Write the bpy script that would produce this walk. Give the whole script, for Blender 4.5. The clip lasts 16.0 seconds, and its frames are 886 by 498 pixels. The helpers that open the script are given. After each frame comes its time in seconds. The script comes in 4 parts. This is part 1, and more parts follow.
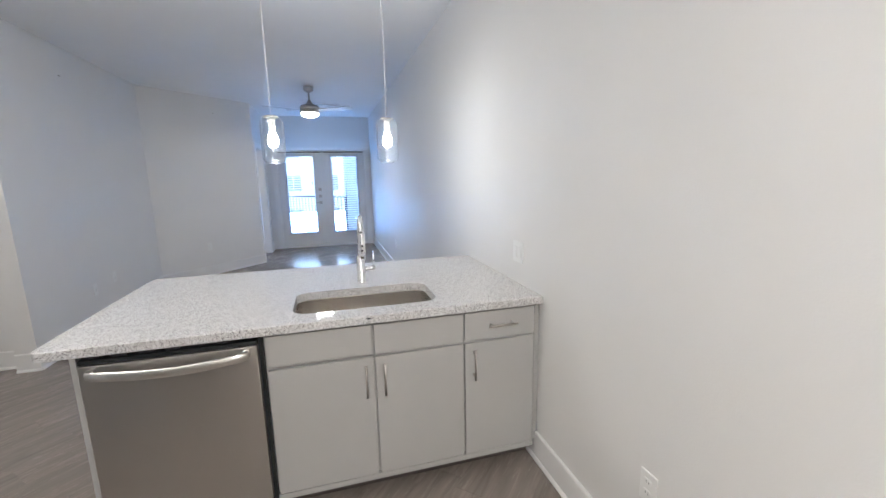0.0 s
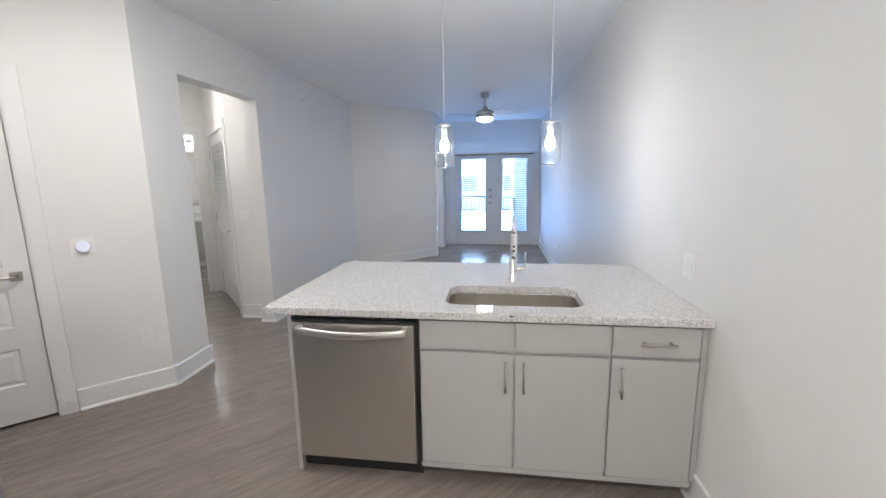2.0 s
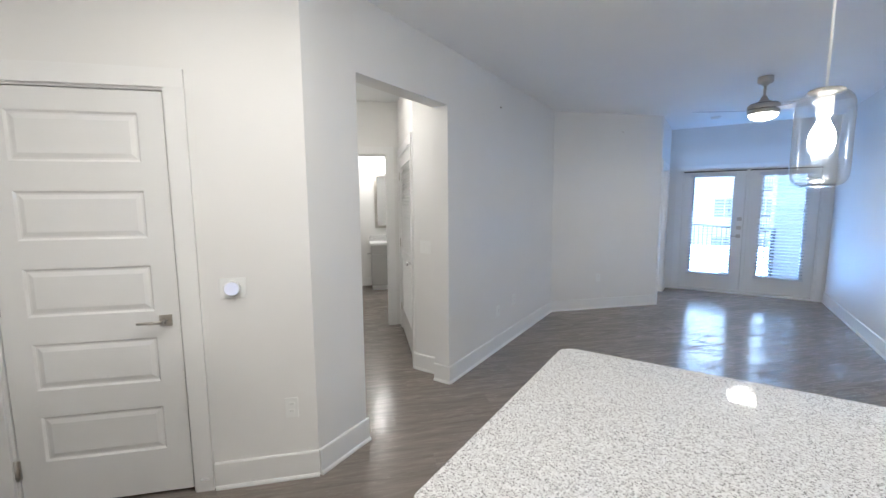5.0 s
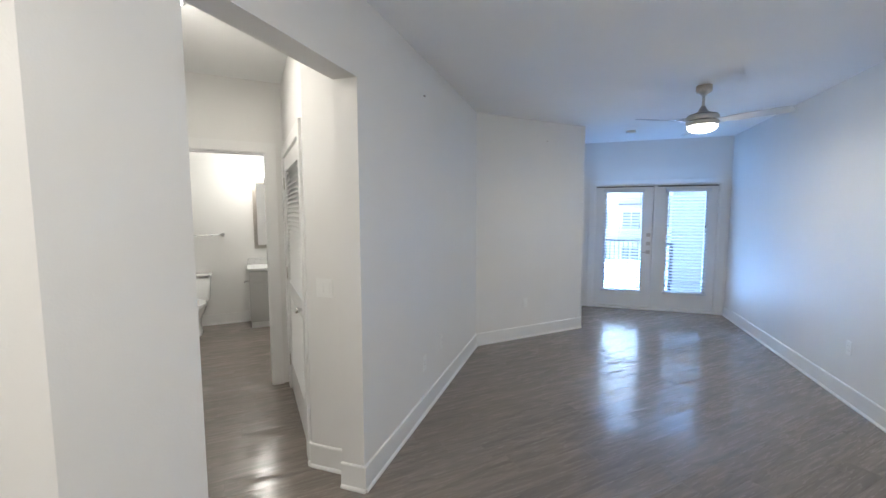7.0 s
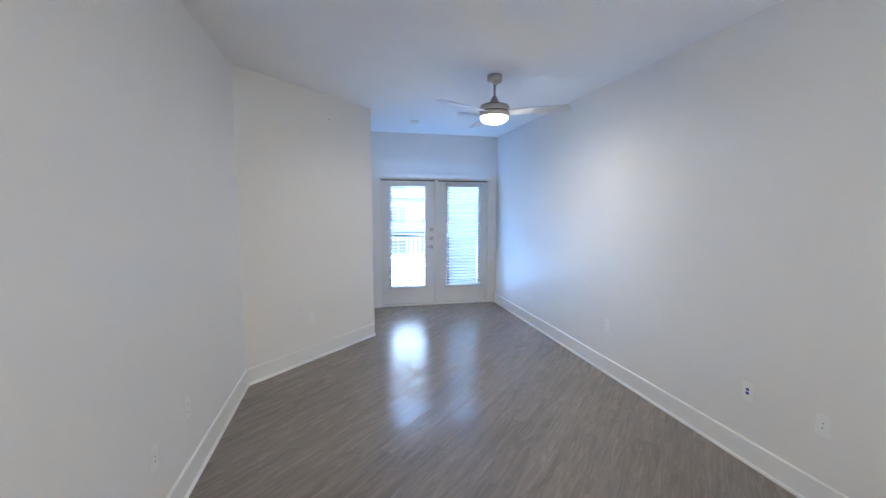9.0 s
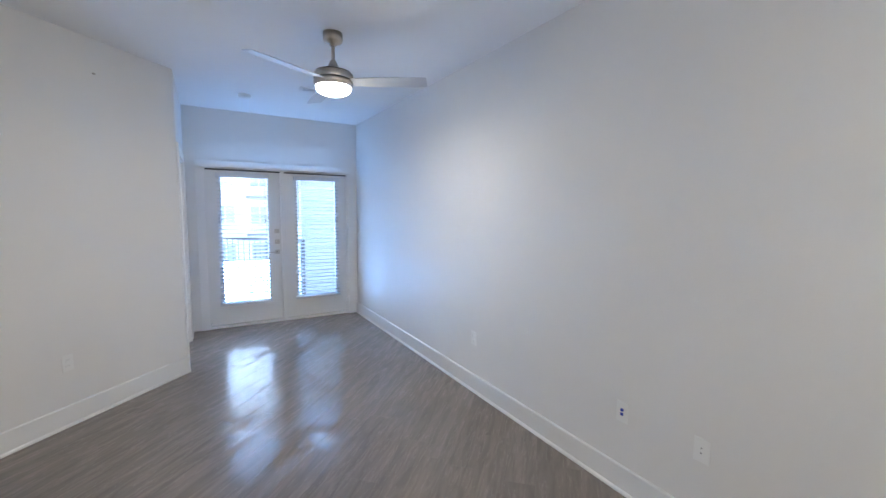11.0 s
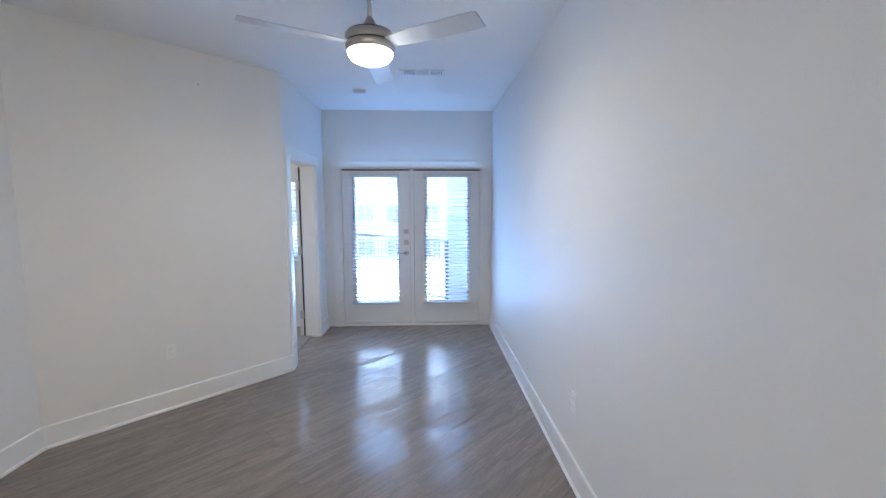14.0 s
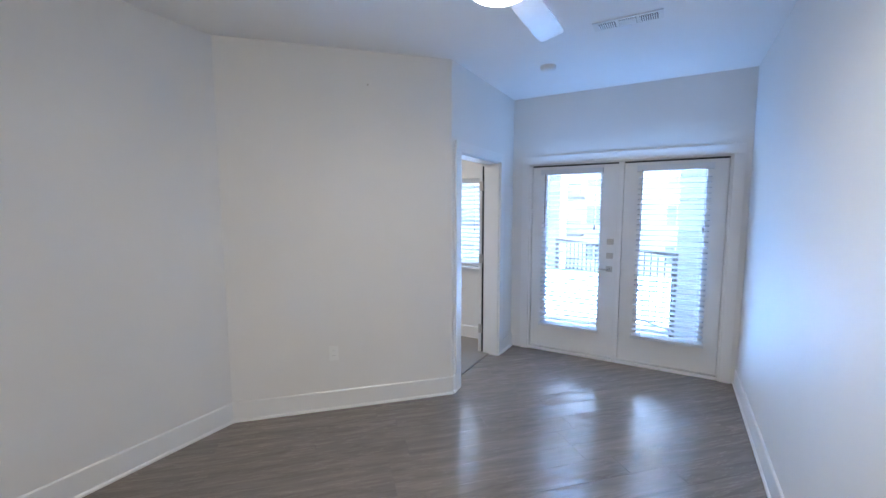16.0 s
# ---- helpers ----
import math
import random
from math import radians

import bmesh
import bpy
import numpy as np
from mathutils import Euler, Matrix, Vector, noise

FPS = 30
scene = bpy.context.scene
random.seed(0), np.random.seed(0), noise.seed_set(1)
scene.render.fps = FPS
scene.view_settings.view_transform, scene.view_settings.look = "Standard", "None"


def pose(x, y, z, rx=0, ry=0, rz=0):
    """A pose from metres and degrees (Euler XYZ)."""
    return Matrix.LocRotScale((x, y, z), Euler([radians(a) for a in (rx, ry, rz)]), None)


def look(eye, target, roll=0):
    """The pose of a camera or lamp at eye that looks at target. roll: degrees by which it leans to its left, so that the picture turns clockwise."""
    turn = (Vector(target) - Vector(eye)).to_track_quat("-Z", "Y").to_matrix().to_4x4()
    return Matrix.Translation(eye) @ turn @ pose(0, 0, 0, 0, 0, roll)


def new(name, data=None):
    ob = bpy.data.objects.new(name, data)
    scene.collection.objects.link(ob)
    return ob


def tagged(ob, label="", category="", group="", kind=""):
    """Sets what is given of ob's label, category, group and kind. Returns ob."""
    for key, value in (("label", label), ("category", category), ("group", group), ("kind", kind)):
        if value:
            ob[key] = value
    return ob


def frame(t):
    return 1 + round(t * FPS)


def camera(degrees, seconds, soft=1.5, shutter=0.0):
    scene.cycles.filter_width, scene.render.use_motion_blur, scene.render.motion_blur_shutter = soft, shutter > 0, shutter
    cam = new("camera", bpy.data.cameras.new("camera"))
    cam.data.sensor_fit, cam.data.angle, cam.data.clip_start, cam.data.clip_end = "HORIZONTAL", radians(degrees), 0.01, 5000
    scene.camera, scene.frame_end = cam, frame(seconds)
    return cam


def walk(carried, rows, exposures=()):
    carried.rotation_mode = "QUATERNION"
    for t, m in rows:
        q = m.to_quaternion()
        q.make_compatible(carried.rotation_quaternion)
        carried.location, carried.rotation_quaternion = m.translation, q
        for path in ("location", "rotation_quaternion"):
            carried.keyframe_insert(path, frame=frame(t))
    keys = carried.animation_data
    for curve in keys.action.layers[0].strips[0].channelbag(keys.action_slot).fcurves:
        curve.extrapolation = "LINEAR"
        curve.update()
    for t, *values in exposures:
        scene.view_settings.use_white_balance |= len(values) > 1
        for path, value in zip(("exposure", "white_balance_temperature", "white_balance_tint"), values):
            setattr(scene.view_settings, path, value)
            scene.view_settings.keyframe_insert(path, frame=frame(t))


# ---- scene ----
cam = camera(95.3, 16.0)
PATH = [
    (0, (0.86, 0.956, 1.515), (1.397, 2.849, 1.155), -1.2),
    (0.5, (0.825, 0.878, 1.512), (1.196, 2.811, 1.154), -0.6),
    (1, (0.833, 0.861, 1.51), (1.021, 2.822, 1.165), -0.7),
    (1.5, (0.905, 0.864, 1.523), (0.851, 2.834, 1.179), -0.8),
    (2, (0.942, 0.888, 1.524), (0.668, 2.84, 1.183), -0.9),
    (2.5, (0.929, 0.989, 1.516), (0.446, 2.901, 1.183), -0.8),
    (3, (0.88, 1.13, 1.536), (0.188, 2.979, 1.213), -0.7),
    (3.5, (0.808, 1.32, 1.553), (-0.09, 3.079, 1.237), -0.8),
    (4, (0.728, 1.573, 1.557), (-0.343, 3.239, 1.278), -0.8),
    (4.2, (0.64, 1.67, 1.539), (-0.469, 3.315, 1.288), -0.8),
    (6.3, (-0.155, 2.595, 1.62), (-1.060, 4.375, 1.43), -0.2),
    (6.5, (-0.230, 2.690, 1.607), (-1.063, 4.492, 1.431), -0.3),
    (7, (-0.353, 2.897, 1.623), (-0.99, 4.785, 1.447), -0.1),
    (7.5, (-0.461, 3.094, 1.617), (-0.832, 5.051, 1.436), 0.0),
    (8, (-0.531, 3.34, 1.638), (-0.597, 5.33, 1.445), 0.1),
    (8.5, (-0.565, 3.557, 1.624), (-0.358, 5.536, 1.425), 0.2),
    (9, (-0.588, 3.783, 1.606), (-0.137, 5.721, 1.407), 0.2),
    (9.5, (-0.579, 3.972, 1.582), (0.128, 5.832, 1.386), 0.4),
    (10, (-0.497, 4.18, 1.569), (0.448, 5.932, 1.377), 0.6),
    (10.2, (-0.439, 4.244, 1.566), (0.579, 5.955, 1.374), 0.6),
    (12.3, (0.458, 4.545, 1.59), (1.358, 6.319, 1.385), 0.3),
    (12.5, (0.522, 4.587, 1.58), (1.357, 6.393, 1.374), 0.2),
    (13, (0.693, 4.715, 1.584), (1.32, 6.602, 1.374), 0.2),
    (13.5, (0.871, 4.839, 1.583), (1.222, 6.796, 1.373), 0.0),
    (14, (1.028, 5.005, 1.592), (1.101, 6.992, 1.381), -0.1),
    (14.5, (1.147, 5.171, 1.603), (0.937, 7.148, 1.386), -0.1),
    (15, (1.206, 5.415, 1.596), (0.728, 7.345, 1.384), -0.1),
    (15.5, (1.238, 5.644, 1.61), (0.503, 7.492, 1.396), -0.1),
    (16, (1.317, 5.885, 1.612), (0.323, 7.608, 1.409), -0.1),
]
walk(cam, [(t, look(eye, target, roll)) for t, eye, target, roll in PATH], [(0, 3.70, 5560, 7), (4.0, 3.80, 5560, 6), (6.5, 3.74, 5720, 4), (8.5, 3.93, 5860, 5), (12.5, 3.84, 5890, 7)])

# ---- world, sun, lamps ----
world = bpy.data.worlds.new("sky")
scene.world = world
world.use_nodes = True
wn = world.node_tree
sky = wn.nodes.new("ShaderNodeTexSky")
sky.sky_type, sky.sun_disc = "NISHITA", False
sky.sun_elevation, sky.sun_rotation = radians(48.5), radians(26.5)
wn.nodes["Background"].inputs["Strength"].default_value = 0.09
wn.links.new(sky.outputs[0], wn.nodes["Background"].inputs["Color"])


def lamp(name, kind, m, energy, color, **more):
    data = bpy.data.lights.new(name, kind)
    data.energy, data.color = energy, color
    for key, value in more.items():
        if key == "size":
            data.size = value
        elif key == "size_y":
            data.shape, data.size_y = "RECTANGLE", value
        elif key == "radius":
            data.shadow_soft_size = value
        elif key == "spread":
            data.spread = value
        elif key == "angle":
            data.angle = value
    ob = new(name, data)
    ob.matrix_world = m
    return ob


CEIL = 2.80
WARM = (1.0, 0.86, 0.72)
lamp("sun", "SUN", look((0, 0, 0), (-0.30, -0.60, -0.76)), 3.7, (1.0, 0.96, 0.9), angle=radians(0.5))
# Added area lamps on the balcony stand in for sky and slab-bounce light.
lamp("balcony_sky_light", "AREA", look((0.75, 11.35, 2.62), (0.75, 9.3, 1.0)), 3.2, (0.24, 0.48, 1.0), size=2.2, size_y=0.9)
lamp("balcony_bounce_light", "AREA", look((0.35, 12.3, 0.01), (0.55, 8.9, 2.4)), 29.0, (0.25, 0.50, 1.0), size=2.6, spread=radians(130), size_y=1.4)
# Unseen strip lamp added inside the doors, aimed up to brighten the ceiling.
lamp("patio_door_ceiling_fill", "AREA", look((0.80, 10.19, 2.02), (0.80, 9.45, 2.9)), 0.42, (0.25, 0.50, 1.0), size=1.7, size_y=0.12)
lamp("bedroom_lamp_glow", "AREA", look((-1.9, 9.1, 2.75), (-1.9, 9.11, 0)), 1.6, WARM, size=0.4, size_y=0.4)
lamp("bedroom_window_light", "AREA", look((-1.30, 10.37, 1.44), (-1.30, 8.0, 1.2)), 0.6, (0.45, 0.62, 1.0), size=1.2, size_y=0.9)
lamp("pendant_lamp_glow", "POINT", pose(0.58, 3.65, 1.735), 0.28, WARM, radius=0.03)
lamp("pendant_lamp_glow", "POINT", pose(1.26, 3.65, 1.735), 0.28, WARM, radius=0.03)
lamp("fan_lamp_glow", "AREA", look((0.72, 7.36, 2.42), (0.72, 7.361, 0)), 1.05, WARM, size=0.24, size_y=0.24)
lamp("fan_lamp_side_glow", "POINT", pose(0.72, 7.36, 2.41), 0.18, WARM, radius=0.12)
lamp("kitchen_lamp_glow", "AREA", look((0.95, 0.1, 2.70), (0.95, 0.11, 0)), 3.8, WARM, size=0.7, size_y=0.35)
lamp("kitchen_lamp_side_glow", "POINT", pose(0.95, -0.2, 2.50), 0.9, WARM, radius=0.12)
# Two unseen fill lamps added to brighten the entry walls, floor and reveal.
lamp("entry_fill_glow", "AREA", look((-0.75, 2.5, 2.76), (-0.75, 2.51, 0)), 1.7, WARM, size=0.6, size_y=0.6)
lamp("entry_fill_side_glow", "POINT", pose(-0.75, 2.4, 2.55), 0.45, WARM, radius=0.15)
lamp("hall_lamp_glow", "AREA", look((-2.52, 4.60, 2.785), (-2.52, 4.61, 0)), 0.9, WARM, size=0.3, size_y=0.3)
# Unseen point added away from the hall fixture to brighten jamb and walls.
lamp("hall_fill_glow", "POINT", pose(-2.40, 4.40, 2.45), 0.40, WARM, radius=0.3)
lamp("bath_lamp_glow", "POINT", pose(-4.55, 7.25, 2.25), 1.8, WARM, radius=0.08)

# ---- materials ----


def mat(name, color, rough=0.5, metal=0.0, var=0.0, scale=6.0, bump=0.0, bscale=60.0, coat=0.0, spec=0.5, rvar=0.0):
    """A paint, metal or plastic with broad stains and a fine relief."""
    m = bpy.data.materials.new(name)
    m.use_nodes = True
    t = m.node_tree
    b = t.nodes["Principled BSDF"]
    b.inputs["Base Color"].default_value = (*color, 1)
    b.inputs["Roughness"].default_value = rough
    b.inputs["Metallic"].default_value = metal
    b.inputs["Coat Weight"].default_value = coat
    b.inputs["Specular IOR Level"].default_value = spec
    co = t.nodes.new("ShaderNodeTexCoord")
    if var:
        n = t.nodes.new("ShaderNodeTexNoise")
        n.inputs["Scale"].default_value, n.inputs["Detail"].default_value = scale, 5
        t.links.new(co.outputs["Object"], n.inputs["Vector"])
        r = t.nodes.new("ShaderNodeMapRange")
        r.inputs["From Min"].default_value, r.inputs["From Max"].default_value = 0.3, 0.7
        r.inputs["To Min"].default_value, r.inputs["To Max"].default_value = 1 - var, 1 + var
        t.links.new(n.outputs["Fac"], r.inputs["Value"])
        x = t.nodes.new("ShaderNodeVectorMath")
        x.operation = "SCALE"
        x.inputs[0].default_value = color
        t.links.new(r.outputs["Result"], x.inputs["Scale"])
        t.links.new(x.outputs[0], b.inputs["Base Color"])
        if rvar:
            q = t.nodes.new("ShaderNodeMapRange")
            q.inputs["To Min"].default_value, q.inputs["To Max"].default_value = rough - rvar, rough + rvar
            t.links.new(n.outputs["Fac"], q.inputs["Value"])
            t.links.new(q.outputs["Result"], b.inputs["Roughness"])
    if bump:
        n2 = t.nodes.new("ShaderNodeTexNoise")
        n2.inputs["Scale"].default_value, n2.inputs["Detail"].default_value = bscale, 3
        t.links.new(co.outputs["Object"], n2.inputs["Vector"])
        bp = t.nodes.new("ShaderNodeBump")
        bp.inputs["Strength"].default_value, bp.inputs["Distance"].default_value = bump, 0.002
        t.links.new(n2.outputs["Fac"], bp.inputs["Height"])
        t.links.new(bp.outputs[0], b.inputs["Normal"])
    return m


def glow(name, color, strength):
    m = bpy.data.materials.new(name)
    m.use_nodes = True
    b = m.node_tree.nodes["Principled BSDF"]
    b.inputs["Base Color"].default_value = (0.8, 0.8, 0.8, 1)
    b.inputs["Emission Color"].default_value = (*color, 1)
    b.inputs["Emission Strength"].default_value = strength
    return m


def glass(name, rough=0.0):
    m = bpy.data.materials.new(name)
    m.use_nodes = True
    b = m.node_tree.nodes["Principled BSDF"]
    b.inputs["Base Color"].default_value = (0.96, 0.98, 0.98, 1)
    b.inputs["Transmission Weight"].default_value = 1.0
    b.inputs["Roughness"].default_value = rough
    b.inputs["IOR"].default_value = 1.45
    return m


WALL = mat("wall_paint", (0.76, 0.75, 0.73), 0.58, var=0.015, scale=1.3, bump=0.25, bscale=140, rvar=0.06, spec=0.22)
CEILP = mat("ceiling_paint", (0.87, 0.87, 0.865), 0.85, var=0.015, scale=1.2, bump=0.3, bscale=110)
TRIM = mat("trim_paint", (0.78, 0.775, 0.76), 0.32, var=0.015, scale=3)
DOORP = mat("door_paint", (0.74, 0.735, 0.72), 0.34, var=0.012, scale=3)
CAB = mat("cabinet_paint", (0.46, 0.455, 0.44), 0.42, var=0.02, scale=2.5, bump=0.05, bscale=90)
NICKEL = mat("brushed_nickel", (0.52, 0.49, 0.45), 0.30, 1.0, var=0.05, scale=30)
CHROME = mat("chrome", (0.80, 0.80, 0.80), 0.08, 1.0)
# Black for dark parts, and for strips that stand in for shade in gaps.
BLACK = mat("black_parts_and_gap_shade", (0.012, 0.014, 0.014), 0.4, var=0.2, scale=20)
RUBBER = mat("dark_plastic", (0.04, 0.04, 0.045), 0.5)
PLATE = mat("plate_plastic", (0.80, 0.80, 0.78), 0.3)
SLOT = mat("slot_dark", (0.16, 0.16, 0.155), 0.5)
BLUEJ = mat("blue_jack", (0.02, 0.05, 0.35), 0.4)
CERAMIC = mat("white_ceramic", (0.82, 0.82, 0.80), 0.08, coat=0.5)
VINYL = mat("blind_vinyl", (0.64, 0.66, 0.69), 0.4, var=0.01, scale=5)
CARPET = mat("bedroom_carpet", (0.30, 0.28, 0.26), 0.95, var=0.12, scale=160, bump=1.0, bscale=400)
GLASSM = glass("clear_glass")


def thin_glass(name):
    """A clear wall of glass too thin to bend the view, with a Fresnel gloss."""
    m = bpy.data.materials.new(name)
    m.use_nodes = True
    t = m.node_tree
    t.nodes.remove(t.nodes["Principled BSDF"])
    clear, gloss = t.nodes.new("ShaderNodeBsdfTransparent"), t.nodes.new("ShaderNodeBsdfGlossy")
    clear.inputs["Color"].default_value = (0.95, 0.965, 0.97, 1)
    gloss.inputs["Roughness"].default_value = 0.03
    facing, mix = t.nodes.new("ShaderNodeLayerWeight"), t.nodes.new("ShaderNodeMixShader")
    facing.inputs["Blend"].default_value = 0.5
    power, gain = t.nodes.new("ShaderNodeMath"), t.nodes.new("ShaderNodeMath")
    power.operation, gain.operation = "POWER", "MULTIPLY_ADD"
    power.inputs[1].default_value = 3.0
    gain.inputs[1].default_value, gain.inputs[2].default_value = 1.0, 0.12
    t.links.new(facing.outputs["Facing"], power.inputs[0])
    t.links.new(power.outputs[0], gain.inputs[0])
    t.links.new(gain.outputs[0], mix.inputs[0])
    t.links.new(clear.outputs[0], mix.inputs[1])
    t.links.new(gloss.outputs[0], mix.inputs[2])
    t.links.new(mix.outputs[0], t.nodes["Material Output"].inputs["Surface"])
    return m


THIN = thin_glass("thin_lamp_glass")
MIRROR = mat("mirror_silver", (0.9, 0.9, 0.9), 0.02, 1.0)
BLADE = mat("fan_blade_silver", (0.62, 0.62, 0.63), 0.4, 0.0, var=0.04, scale=8)
DOME = glow("frosted_dome_lit", (1.0, 0.95, 0.88), 1.4)
BULB = glow("bulb_lit", (1.0, 0.93, 0.84), 3.2)
SHADE = glow("bath_shade_lit", (1.0, 0.96, 0.9), 0.8)
CONCRETE = mat("balcony_concrete", (0.42, 0.42, 0.41), 0.8, var=0.12, scale=4, bump=0.4, bscale=40)
SIDING = mat("siding_paint", (0.40, 0.41, 0.42), 0.6, var=0.06, scale=3)
RAILM = mat("rail_metal", (0.05, 0.05, 0.055), 0.4, 0.1)
STUCCO = mat("stucco", (0.76, 0.74, 0.71), 0.85, var=0.08, scale=0.7, bump=0.5, bscale=30)
STUCCO2 = mat("dark_stucco", (0.25, 0.24, 0.23), 0.85, var=0.08, scale=0.7)
PANE = mat("far_window_glass", (0.30, 0.32, 0.34), 0.05, spec=0.8)
GROUNDM = mat("lot_asphalt", (0.24, 0.235, 0.23), 0.9, var=0.15, scale=0.6)
ROOFM = mat("roof_shingle", (0.12, 0.115, 0.11), 0.9, var=0.15, scale=2)
TOE = mat("toe_kick_brown", (0.10, 0.085, 0.075), 0.6, var=0.1)


def steel(name, color, axis, rough=0.28):
    """Brushed steel sheet, slightly uneven in gloss along its grain."""
    m = bpy.data.materials.new(name)
    m.use_nodes = True
    t = m.node_tree
    b = t.nodes["Principled BSDF"]
    b.inputs["Base Color"].default_value = (*color, 1)
    b.inputs["Metallic"].default_value = 1.0
    co, mp, big = t.nodes.new("ShaderNodeTexCoord"), t.nodes.new("ShaderNodeMapping"), t.nodes.new("ShaderNodeTexNoise")
    mp.inputs["Scale"].default_value = [5.0 if i != axis else 0.7 for i in range(3)]
    big.inputs["Scale"].default_value, big.inputs["Detail"].default_value = 1.0, 1.0
    t.links.new(co.outputs["Object"], mp.inputs["Vector"])
    t.links.new(mp.outputs[0], big.inputs["Vector"])
    r = t.nodes.new("ShaderNodeMapRange")
    r.inputs["From Min"].default_value, r.inputs["From Max"].default_value = 0.3, 0.7
    r.inputs["To Min"].default_value, r.inputs["To Max"].default_value = rough - 0.04, rough + 0.04
    t.links.new(big.outputs["Fac"], r.inputs["Value"])
    t.links.new(r.outputs["Result"], b.inputs["Roughness"])
    return m


STEEL = steel("stainless_front", (0.60, 0.58, 0.555), 2, 0.35)
STEELB = mat("bright_satin_steel", (0.72, 0.70, 0.67), 0.30, 1.0, var=0.04, scale=20)
STEELH = mat("stainless_sink", (0.62, 0.59, 0.55), 0.27, 1.0, var=0.04, scale=12)
FRIDGE = steel("fridge_steel", (0.42, 0.41, 0.40), 2, 0.32)


def granite():
    m = bpy.data.materials.new("speckled_granite")
    m.use_nodes = True
    t = m.node_tree
    b = t.nodes["Principled BSDF"]
    b.inputs["Roughness"].default_value = 0.13
    co = t.nodes.new("ShaderNodeTexCoord")

    def speck(scale, lo, hi, c0, c1, prev):
        n = t.nodes.new("ShaderNodeTexNoise")
        n.inputs["Scale"].default_value, n.inputs["Detail"].default_value, n.inputs["Roughness"].default_value = scale, 3, 0.6
        t.links.new(co.outputs["Object"], n.inputs["Vector"])
        r = t.nodes.new("ShaderNodeMapRange")
        r.inputs["From Min"].default_value, r.inputs["From Max"].default_value = lo, hi
        t.links.new(n.outputs["Fac"], r.inputs["Value"])
        x = t.nodes.new("ShaderNodeMix")
        x.data_type = "RGBA"
        x.inputs["A"].default_value = (*c0, 1)
        x.inputs["B"].default_value = (*c1, 1)
        t.links.new(r.outputs["Result"], x.inputs["Factor"])
        if prev:
            t.links.new(prev.outputs["Result"], x.inputs["A"])
        return x

    a = speck(85, 0.42, 0.58, (0.74, 0.735, 0.725), (0.61, 0.60, 0.59), None)
    c = speck(185, 0.56, 0.61, (0, 0, 0), (0.25, 0.24, 0.235), a)
    d = speck(240, 0.61, 0.65, (0, 0, 0), (0.04, 0.038, 0.038), c)
    e = speck(105, 0.62, 0.67, (0, 0, 0), (0.80, 0.79, 0.77), d)
    t.links.new(e.outputs["Result"], b.inputs["Base Color"])
    b.inputs["Roughness"].default_value = 0.04
    return m


GRANITE = granite()


